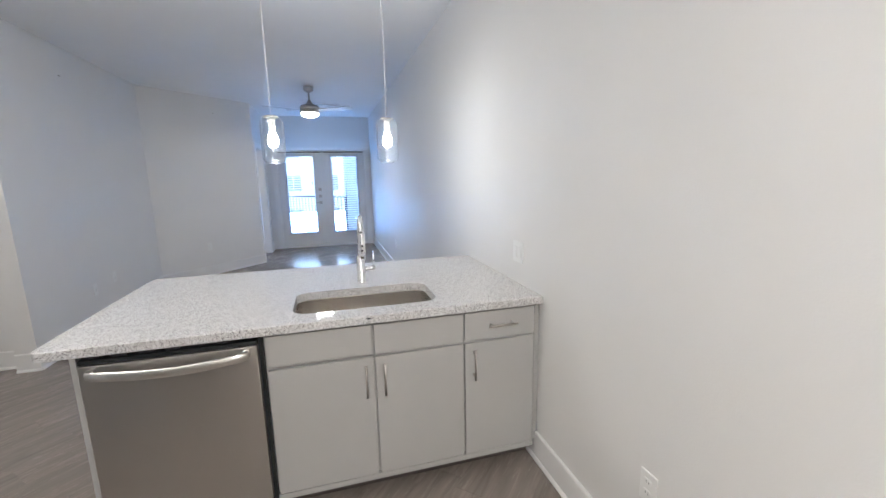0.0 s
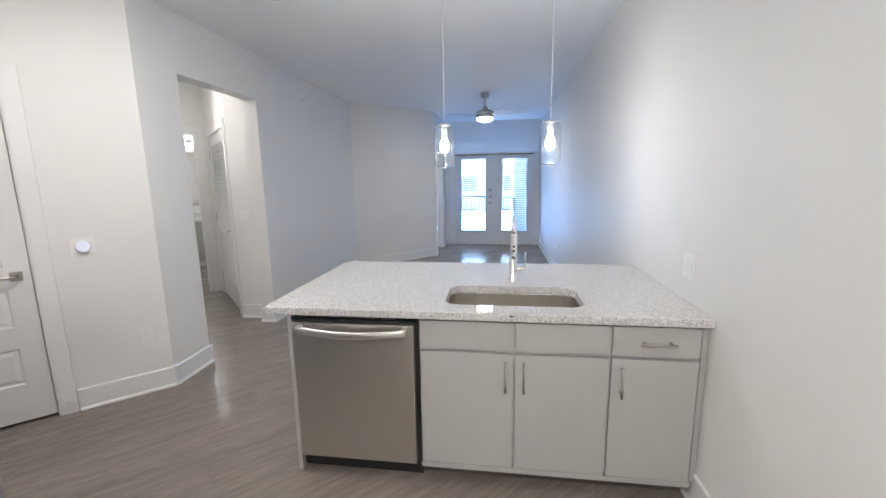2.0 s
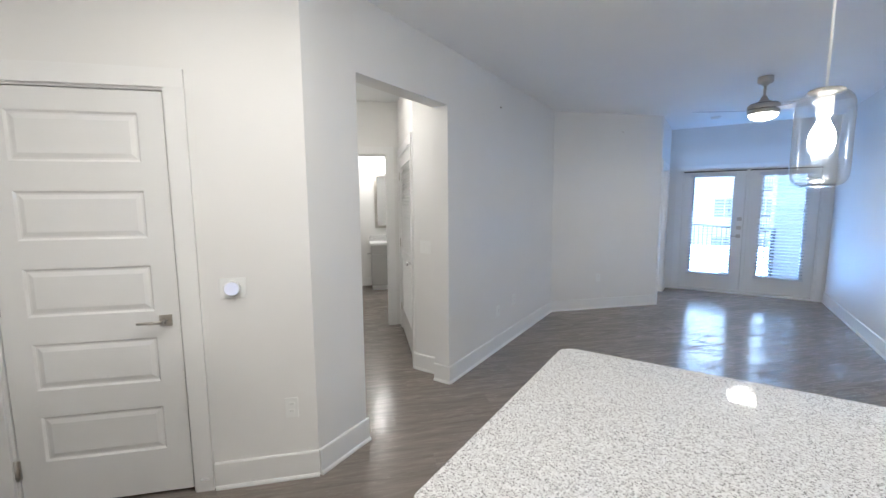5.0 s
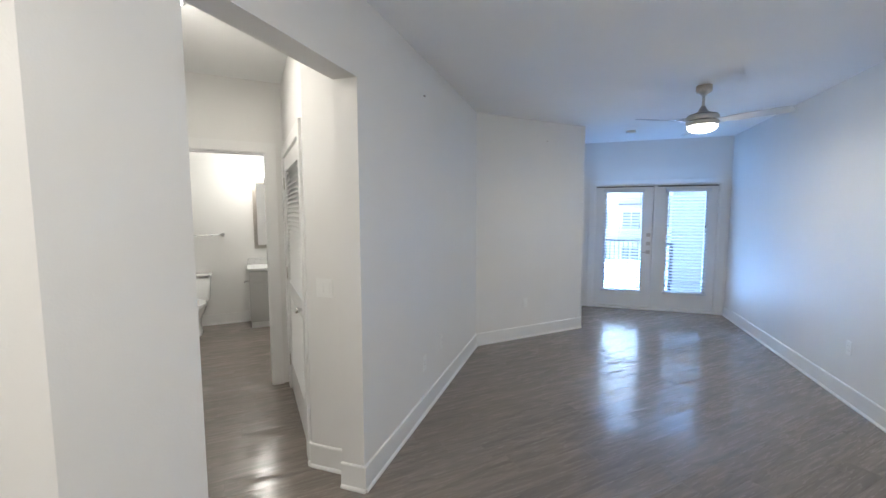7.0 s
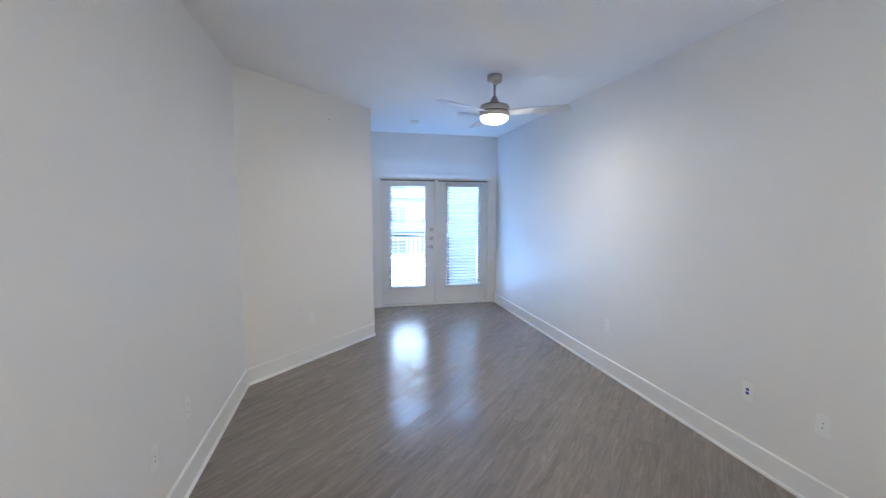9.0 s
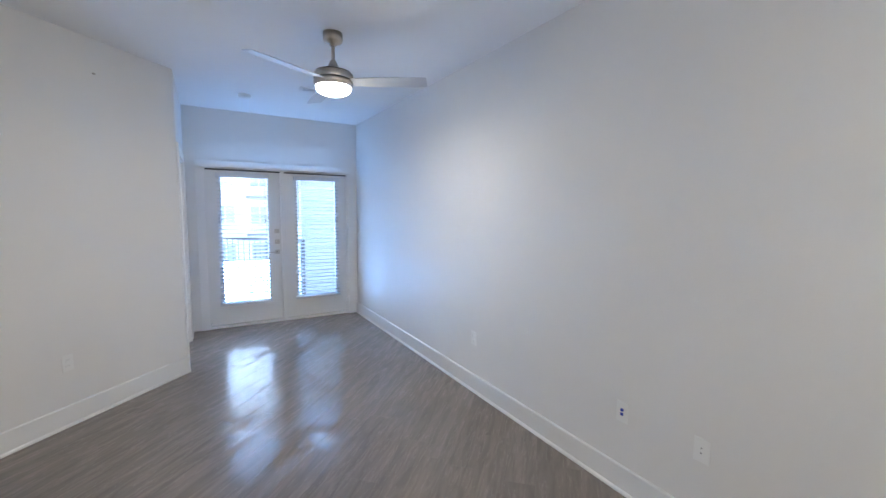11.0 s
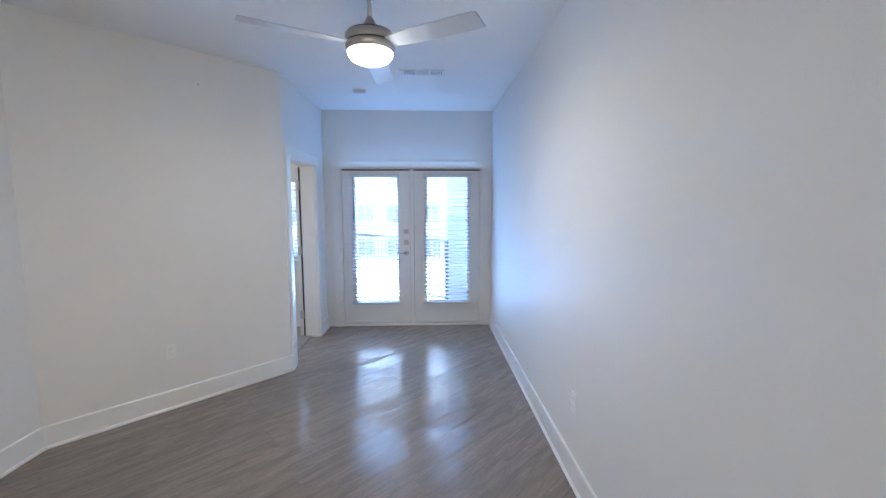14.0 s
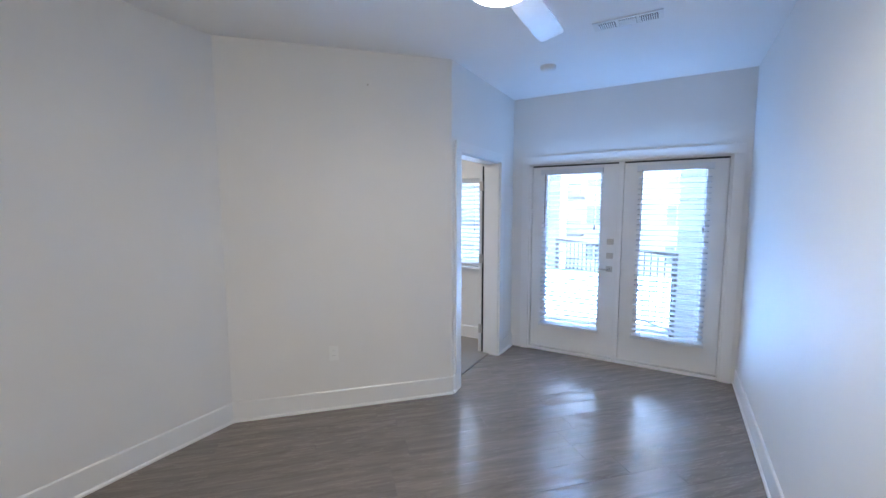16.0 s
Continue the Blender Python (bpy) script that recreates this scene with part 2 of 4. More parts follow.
def planks_material():
    m = bpy.data.materials.new("grey_brown_vinyl_plank")
    m.use_nodes = True
    t = m.node_tree
    b = t.nodes["Principled BSDF"]
    co = t.nodes.new("ShaderNodeTexCoord")
    info = t.nodes.new("ShaderNodeObjectInfo")
    off = t.nodes.new("ShaderNodeVectorMath")
    off.operation = "SCALE"
    off.inputs[0].default_value = (17.0, 31.0, 5.0)
    t.links.new(info.outputs["Random"], off.inputs["Scale"])
    add = t.nodes.new("ShaderNodeVectorMath")
    t.links.new(co.outputs["Object"], add.inputs[0])
    t.links.new(off.outputs[0], add.inputs[1])
    mp = t.nodes.new("ShaderNodeMapping")
    mp.inputs["Scale"].default_value = (1.4, 9.0, 1.0)
    t.links.new(add.outputs[0], mp.inputs["Vector"])
    grain = t.nodes.new("ShaderNodeTexNoise")
    grain.inputs["Scale"].default_value, grain.inputs["Detail"].default_value, grain.inputs["Distortion"].default_value = 1.8, 4, 1.6
    t.links.new(mp.outputs[0], grain.inputs["Vector"])
    mp2 = t.nodes.new("ShaderNodeMapping")
    mp2.inputs["Scale"].default_value = (2.0, 30.0, 1.0)
    t.links.new(add.outputs[0], mp2.inputs["Vector"])
    fine = t.nodes.new("ShaderNodeTexNoise")
    fine.inputs["Scale"].default_value, fine.inputs["Detail"].default_value = 1.5, 4
    t.links.new(mp2.outputs[0], fine.inputs["Vector"])
    ramp = t.nodes.new("ShaderNodeValToRGB")
    el = ramp.color_ramp.elements
    el[0].position, el[0].color = 0.22, (0.176, 0.149, 0.126, 1)
    el[1].position, el[1].color = 0.80, (0.268, 0.234, 0.203, 1)
    el.new(0.5).color = (0.222, 0.191, 0.165, 1)
    t.links.new(grain.outputs["Fac"], ramp.inputs["Fac"])
    tone = t.nodes.new("ShaderNodeMapRange")
    tone.inputs["To Min"].default_value, tone.inputs["To Max"].default_value = 0.95, 1.05
    t.links.new(info.outputs["Random"], tone.inputs["Value"])
    f = t.nodes.new("ShaderNodeMapRange")
    f.inputs["From Min"].default_value, f.inputs["From Max"].default_value = 0.3, 0.7
    f.inputs["To Min"].default_value, f.inputs["To Max"].default_value = 0.975, 1.03
    t.links.new(fine.outputs["Fac"], f.inputs["Value"])
    mp4 = t.nodes.new("ShaderNodeMapping")
    mp4.inputs["Scale"].default_value = (0.8, 5.5, 1.0)
    t.links.new(add.outputs[0], mp4.inputs["Vector"])
    arch = t.nodes.new("ShaderNodeTexWave")
    arch.bands_direction = "Y"
    for key, value in (("Scale", 0.45), ("Distortion", 9.0), ("Detail", 3.0), ("Detail Scale", 0.9), ("Detail Roughness", 0.6)):
        arch.inputs[key].default_value = value
    t.links.new(mp4.outputs[0], arch.inputs["Vector"])
    ring = t.nodes.new("ShaderNodeMapRange")
    ring.inputs["To Min"].default_value, ring.inputs["To Max"].default_value = 0.94, 1.05
    t.links.new(arch.outputs["Fac"], ring.inputs["Value"])
    mul0 = t.nodes.new("ShaderNodeMath")
    mul0.operation = "MULTIPLY"
    t.links.new(tone.outputs["Result"], mul0.inputs[0])
    t.links.new(ring.outputs["Result"], mul0.inputs[1])
    mul = t.nodes.new("ShaderNodeMath")
    mul.operation = "MULTIPLY"
    t.links.new(mul0.outputs[0], mul.inputs[0])
    t.links.new(f.outputs["Result"], mul.inputs[1])
    sc = t.nodes.new("ShaderNodeVectorMath")
    sc.operation = "SCALE"
    t.links.new(ramp.outputs["Color"], sc.inputs[0])
    t.links.new(mul.outputs[0], sc.inputs["Scale"])
    t.links.new(sc.outputs[0], b.inputs["Base Color"])
    mp3 = t.nodes.new("ShaderNodeMapping")
    mp3.inputs["Scale"].default_value = (4.5, 55.0, 1.0)
    t.links.new(add.outputs[0], mp3.inputs["Vector"])
    pore = t.nodes.new("ShaderNodeTexNoise")
    pore.inputs["Scale"].default_value, pore.inputs["Detail"].default_value = 1.0, 3
    t.links.new(mp3.outputs[0], pore.inputs["Vector"])
    cut = t.nodes.new("ShaderNodeMapRange")
    cut.inputs["From Min"].default_value, cut.inputs["From Max"].default_value = 0.0, 0.05
    patch = t.nodes.new("ShaderNodeTexNoise")
    patch.inputs["Scale"].default_value = 2.0
    t.links.new(add.outputs[0], patch.inputs["Vector"])
    limit = t.nodes.new("ShaderNodeMapRange")
    limit.inputs["From Min"].default_value, limit.inputs["From Max"].default_value = 0.40, 0.62
    limit.inputs["To Min"].default_value, limit.inputs["To Max"].default_value = 0.61, 0.49
    t.links.new(patch.outputs["Fac"], limit.inputs["Value"])
    over = t.nodes.new("ShaderNodeMath")
    over.operation = "SUBTRACT"
    t.links.new(pore.outputs["Fac"], over.inputs[0])
    t.links.new(limit.outputs["Result"], over.inputs[1])
    t.links.new(over.outputs[0], cut.inputs["Value"])
    rr = t.nodes.new("ShaderNodeMapRange")
    rr.inputs["To Min"].default_value, rr.inputs["To Max"].default_value = 0.17, 0.60
    t.links.new(cut.outputs["Result"], rr.inputs["Value"])
    t.links.new(rr.outputs["Result"], b.inputs["Roughness"])
    dull = t.nodes.new("ShaderNodeMapRange")
    dull.inputs["To Min"].default_value, dull.inputs["To Max"].default_value = 0.5, 0.06
    t.links.new(cut.outputs["Result"], dull.inputs["Value"])
    t.links.new(dull.outputs["Result"], b.inputs["Specular IOR Level"])
    coat = t.nodes.new("ShaderNodeMath")
    coat.operation = "MULTIPLY"
    coat.inputs[1].default_value = 0.5
    t.links.new(dull.outputs["Result"], coat.inputs[0])
    t.links.new(coat.outputs[0], b.inputs["Coat Weight"])
    b.inputs["Coat Roughness"].default_value = 0.36
    bp = t.nodes.new("ShaderNodeBump")
    bp.inputs["Strength"].default_value, bp.inputs["Distance"].default_value = -0.3, 0.0008
    t.links.new(cut.outputs["Result"], bp.inputs["Height"])
    bp2 = t.nodes.new("ShaderNodeBump")
    bp2.inputs["Strength"].default_value, bp2.inputs["Distance"].default_value = 0.30, 0.004
    t.links.new(grain.outputs["Fac"], bp2.inputs["Height"])
    t.links.new(bp.outputs[0], bp2.inputs["Normal"])
    t.links.new(bp2.outputs[0], b.inputs["Normal"])
    return m


PLANK = planks_material()

# ---- mesh helpers ----


def box(bm, x0, x1, y0, y1, z0, z1, bevel=0.0):
    r = bmesh.ops.create_cube(bm, size=1.0)
    for v in r["verts"]:
        v.co = Vector(((x0 + x1) / 2 + v.co.x * (x1 - x0), (y0 + y1) / 2 + v.co.y * (y1 - y0), (z0 + z1) / 2 + v.co.z * (z1 - z0)))
    if bevel:
        edges = list({e for v in r["verts"] for e in v.link_edges})
        bmesh.ops.bevel(bm, geom=edges, offset=bevel, segments=2, affect="EDGES", profile=0.6)


def lathe(bm, profile, n=32, cx=0.0, cy=0.0, cap=True):
    """Turns (radius, z) pairs about a vertical axis."""
    rings = []
    for r, z in profile:
        rings.append([bm.verts.new((cx + r * math.cos(2 * math.pi * i / n), cy + r * math.sin(2 * math.pi * i / n), z)) for i in range(n)])
    for a, b in zip(rings, rings[1:]):
        for i in range(n):
            bm.faces.new((a[i], a[(i + 1) % n], b[(i + 1) % n], b[i])).smooth = True
    if cap:
        bm.faces.new(rings[0][::-1])
        bm.faces.new(rings[-1])


def tube(bm, points, radius, n=16):
    pts = [Vector(p) for p in points]
    rings, up = [], Vector((0.123, 0.456, 0.88)).normalized()
    for i, p in enumerate(pts):
        d = (pts[min(i + 1, len(pts) - 1)] - pts[max(i - 1, 0)]).normalized()
        side = d.cross(up).normalized()
        up = side.cross(d).normalized()
        r = radius[i] if isinstance(radius, (list, tuple)) else radius
        rings.append([bm.verts.new(p + r * (math.cos(2 * math.pi * k / n) * side + math.sin(2 * math.pi * k / n) * up)) for k in range(n)])
    for a, b in zip(rings, rings[1:]):
        for k in range(n):
            bm.faces.new((a[k], a[(k + 1) % n], b[(k + 1) % n], b[k])).smooth = True
    bm.faces.new(rings[0][::-1])
    bm.faces.new(rings[-1])


def rounded(x0, x1, y0, y1, r, n=8):
    pts = []
    for cx, cy, a in ((x1 - r, y1 - r, 0), (x0 + r, y1 - r, 90), (x0 + r, y0 + r, 180), (x1 - r, y0 + r, 270)):
        for i in range(n + 1):
            b = radians(a + 90 * i / n)
            pts.append((cx + r * math.cos(b), cy + r * math.sin(b)))
    return pts


def loft(bm, loops, close=True, smooth=True):
    rings = [[bm.verts.new(p) for p in loop] for loop in loops]
    for a, b in zip(rings, rings[1:]):
        m = len(a)
        for i in range(m):
            bm.faces.new((a[i], a[(i + 1) % m], b[(i + 1) % m], b[i])).smooth = smooth
    if close:
        bm.faces.new(rings[0][::-1])
        bm.faces.new(rings[-1])


def mesh(name, bm, material, bevel=0.0):
    bmesh.ops.recalc_face_normals(bm, faces=bm.faces)
    data = bpy.data.meshes.new(name)
    bm.to_mesh(data)
    bm.free()
    data.materials.append(material)
    return data


def part(name, bm, material, parent, label="", m=None):
    ob = new(name, mesh(name, bm, material))
    ob.parent = parent
    if m is not None:
        ob.matrix_basis = m
    return tagged(ob, label)


def bpart(name, dims, material, parent, label="", bevel=0.0, m=None):
    bm = bmesh.new()
    box(bm, *dims, bevel)
    return part(name, bm, material, parent, label, m)


def thing(name, m, label, category, group="", kind=""):
    ob = new(name)
    ob.empty_display_size = 0.1
    ob.matrix_basis = m
    return tagged(ob, label, category, group, kind)


def solid(name, bm, material, label="", category="", group="", kind="", m=None):
    ob = new(name, mesh(name, bm, material))
    if m is not None:
        ob.matrix_basis = m
    return tagged(ob, label, category, group, kind)


def along(p0, p1, z=0.0):
    """A frame at p0 whose x runs to p1; its y points into the wall (to the left of that way)."""
    return pose(p0[0], p0[1], z, 0, 0, math.degrees(math.atan2(p1[1] - p0[1], p1[0] - p0[0])))


def length(p0, p1):
    return math.hypot(p1[0] - p0[0], p1[1] - p0[1])


# ---- walls, floor, ceiling ----


def wall(name, p0, p1, openings=(), thick=0.12, e0=0.0, e1=0.0, top=CEIL):
    """The room lies to the right of the way from p0 to p1. Openings: s0, s1, z0, z1 along it."""
    n = length(p0, p1)
    bm = bmesh.new()
    s = -e0
    for a, b, z0, z1 in sorted(openings):
        box(bm, s, a, 0, thick, -0.02, top)
        if z0 > 0:
            box(bm, a, b, 0, thick, -0.02, z0)
        if z1 < top:
            box(bm, a, b, 0, thick, z1, top)
        s = b
    box(bm, s, n + e1, 0, thick, -0.02, top)
    return solid(name, bm, WALL, "smooth white painted drywall partition", "wall", kind="structure", m=along(p0, p1))


def baseboard(p0, p1, height=0.152, s0=0.0, s1=0.0):
    """Runs along a wall's face on the room side; s0, s1 shorten (or lengthen) its ends."""
    n = length(p0, p1)
    prof = [(0.0, 0.0), (-0.026, 0.0), (-0.026, 0.010), (-0.020, 0.018), (-0.0145, 0.020), (-0.0145, height - 0.006), (-0.010, height), (0.0, height)]
    bm = bmesh.new()
    loft(bm, [[(s0, y, z) for y, z in prof], [(n - s1, y, z) for y, z in prof]], smooth=False)
    return solid("baseboard", bm, TRIM, "white painted wooden baseboard with shoe moulding", "baseboard", kind="structure", m=along(p0, p1))


RX, FY, BX, LX = 1.86, 10.30, -0.31, -1.505
KNEE, BEND = (BX, 8.855), (-1.522, 7.615)
OPEN1, OPENZ = 4.87, 2.353
TURNP = (-1.505, 3.460)
JAMB = (-1.515, 3.860)
CORN = (-2.625, 2.340)
BACK = (0.71, -1.0)
HC = (-1.950, 4.980)
HE = (-2.965, 6.015)
BW = (-3.665, 5.315)
HL = (-1.68, 3.60)

wall("wall_east", (RX, FY), (RX, -1.0), thick=0.15, e0=0.12, e1=0.12)
wall("wall_north", (BX, FY), (RX, FY), [(0.20, 2.04, 0.0, 2.08)], thick=0.18, e0=0.11)
wall("wall_bedroom", KNEE, (BX, FY), [(0.14, 1.04, 0.0, 2.08)], thick=0.17)
wall("wall_angle", BEND, KNEE, e0=0.0, e1=0.0)
wall("wall_west", (LX, OPEN1), BEND, e1=0.05, thick=0.15)
wall("wall_stub", TURNP, JAMB, thick=0.15)
wall("wall_pantry", CORN, TURNP, [(0.115, 0.935, 0.0, 2.14)])
wall("wall_entry", BACK, CORN, [(length(BACK, CORN) - 1.01, length(BACK, CORN) - 0.165, 0.0, 2.14)], e1=0.12)
wall("wall_south", (RX, -1.0), BACK, e0=0.12, e1=0.12)
wall("wall_lintel", JAMB, (LX, OPEN1), [(0.0, length(JAMB, (LX, OPEN1)), 0.0, OPENZ)], thick=0.15)
wall("wall_hall_strip", HC, (LX - 0.15, HC[1]), e1=0.0)
wall("wall_hall_closet", HE, HC, [(0.15, 1.31, 0.0, 2.115)])
wall("wall_bath_door", BW, HE, [(0.07, 0.84, 0.0, 2.17)], e0=0.0, e1=0.12)
wall("wall_hall_south", HL, BW, e0=0.0, e1=0.12)
wall("wall_hall_end", (JAMB[0] - 0.15, JAMB[1]), HL, thick=0.05)

# the bathroom, turned by 45 degrees: u runs away from its door, v to the vanity's side
BATH = pose(HE[0], HE[1], 0, 0, 0, 135)


def bath(u, v):
    p = BATH @ Vector((u, -v, 0))
    return (p.x, p.y)


wall("wall_bath_vanity", bath(2.65, 0.62), bath(0.12, 0.62))
wall("wall_bath_closet", bath(0.12, 0.62), bath(0.12, 0.10), thick=0.06)
wall("wall_bath_back", bath(2.65, -1.9), bath(2.65, 0.62), e0=0.12, e1=0.12)
wall("wall_bath_tub", bath(0.12, -1.9), bath(2.65, -1.9))
wall("wall_bath_side", bath(0.12, -0.98), bath(0.12, -1.9), thick=0.06)

# the bedroom
wall("wall_bedroom_north", (-3.4, FY), (BX - 0.17, FY), [(1.42, 2.76, 0.90, 1.96)], thick=0.18, e0=0.12)
wall("wall_bedroom_west", (-3.4, 8.0), (-3.4, FY))
wall("wall_bedroom_south", (-1.27, 8.0), (-3.4, 8.0), e0=0.0, e1=0.12)

# Unseen enclosing walls added only to block sky light leaking under the doors.
wall("leak_wall_south", (0.8, -1.15), (-6.9, -1.15))
wall("leak_wall_west", (-6.8, -1.2), (-6.8, FY))
wall("leak_wall_north", (-6.8, FY), (-3.4, FY))
bm = bmesh.new()
box(bm, -6.9, RX + 0.1, -1.2, FY + 0.15, CEIL, CEIL + 0.15)
solid("ceiling", bm, CEILP, "white matt painted ceiling", "ceiling", kind="structure")
bm = bmesh.new()
box(bm, -6.9, RX + 0.1, -1.2, FY + 0.02, -0.25, -0.006)
floor_ob = solid("floor", bm, PLANK, "grey-brown wood-look vinyl plank floor", "floor", kind="structure")
bm = bmesh.new()
outline = [(-3.4, 8.0), (-1.24, 8.0), (BX - 0.10, 8.91), (BX - 0.10, FY), (-3.4, FY)]
loft(bm, [[(x, y, -0.006) for x, y in outline], [(x, y, 0.012) for x, y in outline]], smooth=False)
solid("bedroom_carpet", bm, CARPET, "grey-beige bedroom carpet", "carpet", kind="structure")

baseboard((RX, FY), (RX, 3.36))
baseboard((RX, 2.78), (RX, -1.0))
baseboard(KNEE, (BX, KNEE[1] + 0.14), s1=0.09)
baseboard((BX, KNEE[1] + 1.13), (BX, FY))
baseboard(BEND, KNEE, s0=0.0, s1=-0.006)
baseboard((LX, OPEN1), BEND, s0=-0.014, s1=0.0)
baseboard((LX - 0.15, OPEN1), (LX, OPEN1), s0=0.0, s1=-0.014)
baseboard(TURNP, JAMB, s0=0.0, s1=-0.014)
_d = (math.sqrt(0.5), math.sqrt(0.5))
baseboard((CORN[0] + 1.035 * _d[0], CORN[1] + 1.035 * _d[1]), TURNP)
baseboard(HC, (LX - 0.15, HC[1]))
baseboard((HC[0] - 0.022, HC[1] + 0.0235), HC, s1=-0.006)
baseboard(bath(2.65, -1.9), bath(2.65, -0.31))
baseboard((-3.4, FY), (BX - 0.17, FY))

# ---- doors ----


def casing(name, p0, p1, s0, s1, top, width=0.09, proud=0.018, thick=0.12, base=0.0):
    """Flat casing round an opening on the room side, with the jambs that line it."""
    root = thing(name, along(p0, p1), "white painted flat door casing and jamb", "door frame", kind="structure")
    for a, b in ((s0 - width, s0), (s1, s1 + width)):
        bpart("casing_leg", (a, b, -proud, 0.0, base, top), TRIM, root, bevel=0.002)
    bpart("casing_head", (s0 - width, s1 + width, -proud, 0.0, top, top + width), TRIM, root, bevel=0.002)
    for a, b in ((s0, s0 + 0.012), (s1 - 0.012, s1)):
        bpart("jamb", (a, b, 0.001, thick - 0.001, base, top), TRIM, root)
    bpart("head_jamb", (s0 + 0.012, s1 - 0.012, 0.001, thick - 0.001, top - 0.012, top), TRIM, root)
    return root


def hinge(parent, x, z, y=-0.004):
    bm = bmesh.new()
    box(bm, x - 0.016, x + 0.016, y, y + 0.003, z - 0.05, z + 0.05, 0.001)
    tube(bm, [(x, y - 0.004, z - 0.052), (x, y - 0.004, z + 0.052)], 0.006, 10)
    part("hinge", bm, NICKEL, parent, "satin nickel hinge")


def lever(parent, x, z, y, way=-1):
    bm = bmesh.new()
    box(bm, x - 0.030, x + 0.030, y - 0.008, y, z - 0.030, z + 0.030, 0.003)
    tube(bm, [(x, y - 0.006, z), (x, y - 0.050, z)], 0.010, 14)
    tube(bm, [(x, y - 0.045, z), (x + way * 0.05, y - 0.050, z), (x + way * 0.115, y - 0.048, z)], [0.009, 0.008, 0.007], 12)
    part("handle", bm, NICKEL, parent, "satin nickel lever handle on a square rose")


def raised_panel(x0, x1, z0, z1, y):
    """A sunk frame that slopes in, then a raised field."""
    bm = bmesh.new()

    def ring(d, yy):
        return [(x0 + d, yy, z0 + d), (x1 - d, yy, z0 + d), (x1 - d, yy, z1 - d), (x0 + d, yy, z1 - d)]

    loft(bm, [ring(0.0, y), ring(0.010, y + 0.009), ring(0.018, y + 0.009), ring(0.040, y + 0.002)], close=False, smooth=False)
    f = ring(0.040, y + 0.002)
    bm.faces.new([bm.verts.new(p) for p in f])
    return bm


def panel_door(name, p0, p1, s0, s1, top, label, hinge_side=0, doorstop=True):
    """A closed five-panel door leaf flush with the wall's face."""
    root = thing(name, along(p0, p1), label, "door")
    g = 0.018
    a, b, z0, z1 = s0 + g, s1 - g, 0.020, top - g
    y = 0.006
    w = b - a
    stile = 0.115
    rails = [z0, z0 + 0.245]
    n = 5
    gap = 0.140
    ph = (z1 - 0.105 - rails[1] - gap * (n - 1)) / n
    bm = bmesh.new()
    box(bm, a, b, y + 0.010, y + 0.035, z0, z1)
    box(bm, a, a + stile, y, y + 0.010, z0, z1)
    box(bm, b - stile, b, y, y + 0.010, z0, z1)
    box(bm, a + stile, b - stile, y, y + 0.010, z0, rails[1])
    box(bm, a + stile, b - stile, y, y + 0.010, z1 - 0.105, z1)
    for i in range(n - 1):
        z = rails[1] + (i + 1) * ph + i * gap
        box(bm, a + stile, b - stile, y, y + 0.010, z, z + gap)
    part("leaf", bm, DOORP, root)
    for i in range(n):
        z = rails[1] + i * (ph + gap)
        part("panel", raised_panel(a + stile, b - stile, z, z + ph, y), DOORP, root)
    hx = a - 0.004 if hinge_side == 0 else b + 0.004
    for z in (0.24, 1.085, 1.95):
        hinge(root, hx, z)
    if hinge_side == 0:
        lever(root, b - 0.065, 0.97, y)
    else:
        lever(root, a + 0.065, 0.97, y, 1)
    if doorstop:
        bm = bmesh.new()
        tube(bm, [(hx - 0.035, -0.022, 1.93), (hx + 0.06, -0.022, 1.93)], 0.004, 8)
        tube(bm, [(hx + 0.005, -0.010, 1.93), (hx + 0.005, -0.030, 1.93)], 0.010, 10)
        part("door_stop", bm, NICKEL, root, "small hinge-pin door stop")
    return root


casing("door_frame_pantry", CORN, TURNP, 0.115, 0.935, 2.14)
panel_door("pantry_door", CORN, TURNP, 0.115, 0.935, 2.14, "closed white five-panel door with satin nickel lever, beside the thermostat")
LE = length(BACK, CORN)
casing("door_frame_entry", BACK, CORN, LE - 1.01, LE - 0.165, 2.14)
panel_door("closet_door", BACK, CORN, LE - 1.01, LE - 0.165, 2.14, "closed white five-panel door next to the refrigerator", hinge_side=1, doorstop=False)

# louvred closet door in the hall
casing("door_frame_louvre", HE, HC, 0.15, 1.31, 2.115)
root = thing("louvred_door", along(HE, HC), "closed white louvred closet door in the hallway", "door")
a, b, y = 0.165, 1.295, -0.004
for x0, x1 in ((a, a + 0.10), (b - 0.10, b)):
    bpart("stile", (x0, x1, y, y + 0.035, 0.03, 2.100), DOORP, root)
for z0, z1 in ((0.03, 0.30), (0.90, 1.03), (1.985, 2.100)):
    bpart("rail", (a + 0.10, b - 0.10, y, y + 0.035, z0, z1), DOORP, root)
bm = bmesh.new()
box(bm, -(b - a) / 2 + 0.10, (b - a) / 2 - 0.10, -0.003, 0.003, -0.021, 0.021)
slat_mesh = mesh("slat", bm, DOORP)
for z0, z1, n in ((0.30, 0.90, 17), (1.03, 1.985, 27)):
    for i in range(n):
        s = new("slat", slat_mesh)
        s.parent = root
        s.matrix_basis = pose((a + b) / 2, y + 0.018, z0 + (i + 0.5) * (z1 - z0) / n, -42)
bpart("backing", (a + 0.10, b - 0.10, y + 0.036, y + 0.040, 0.30, 1.985), DOORP, root)
for z in (0.28, 1.09, 1.89):
    hinge(root, a - 0.004, z)
bm = bmesh.new()
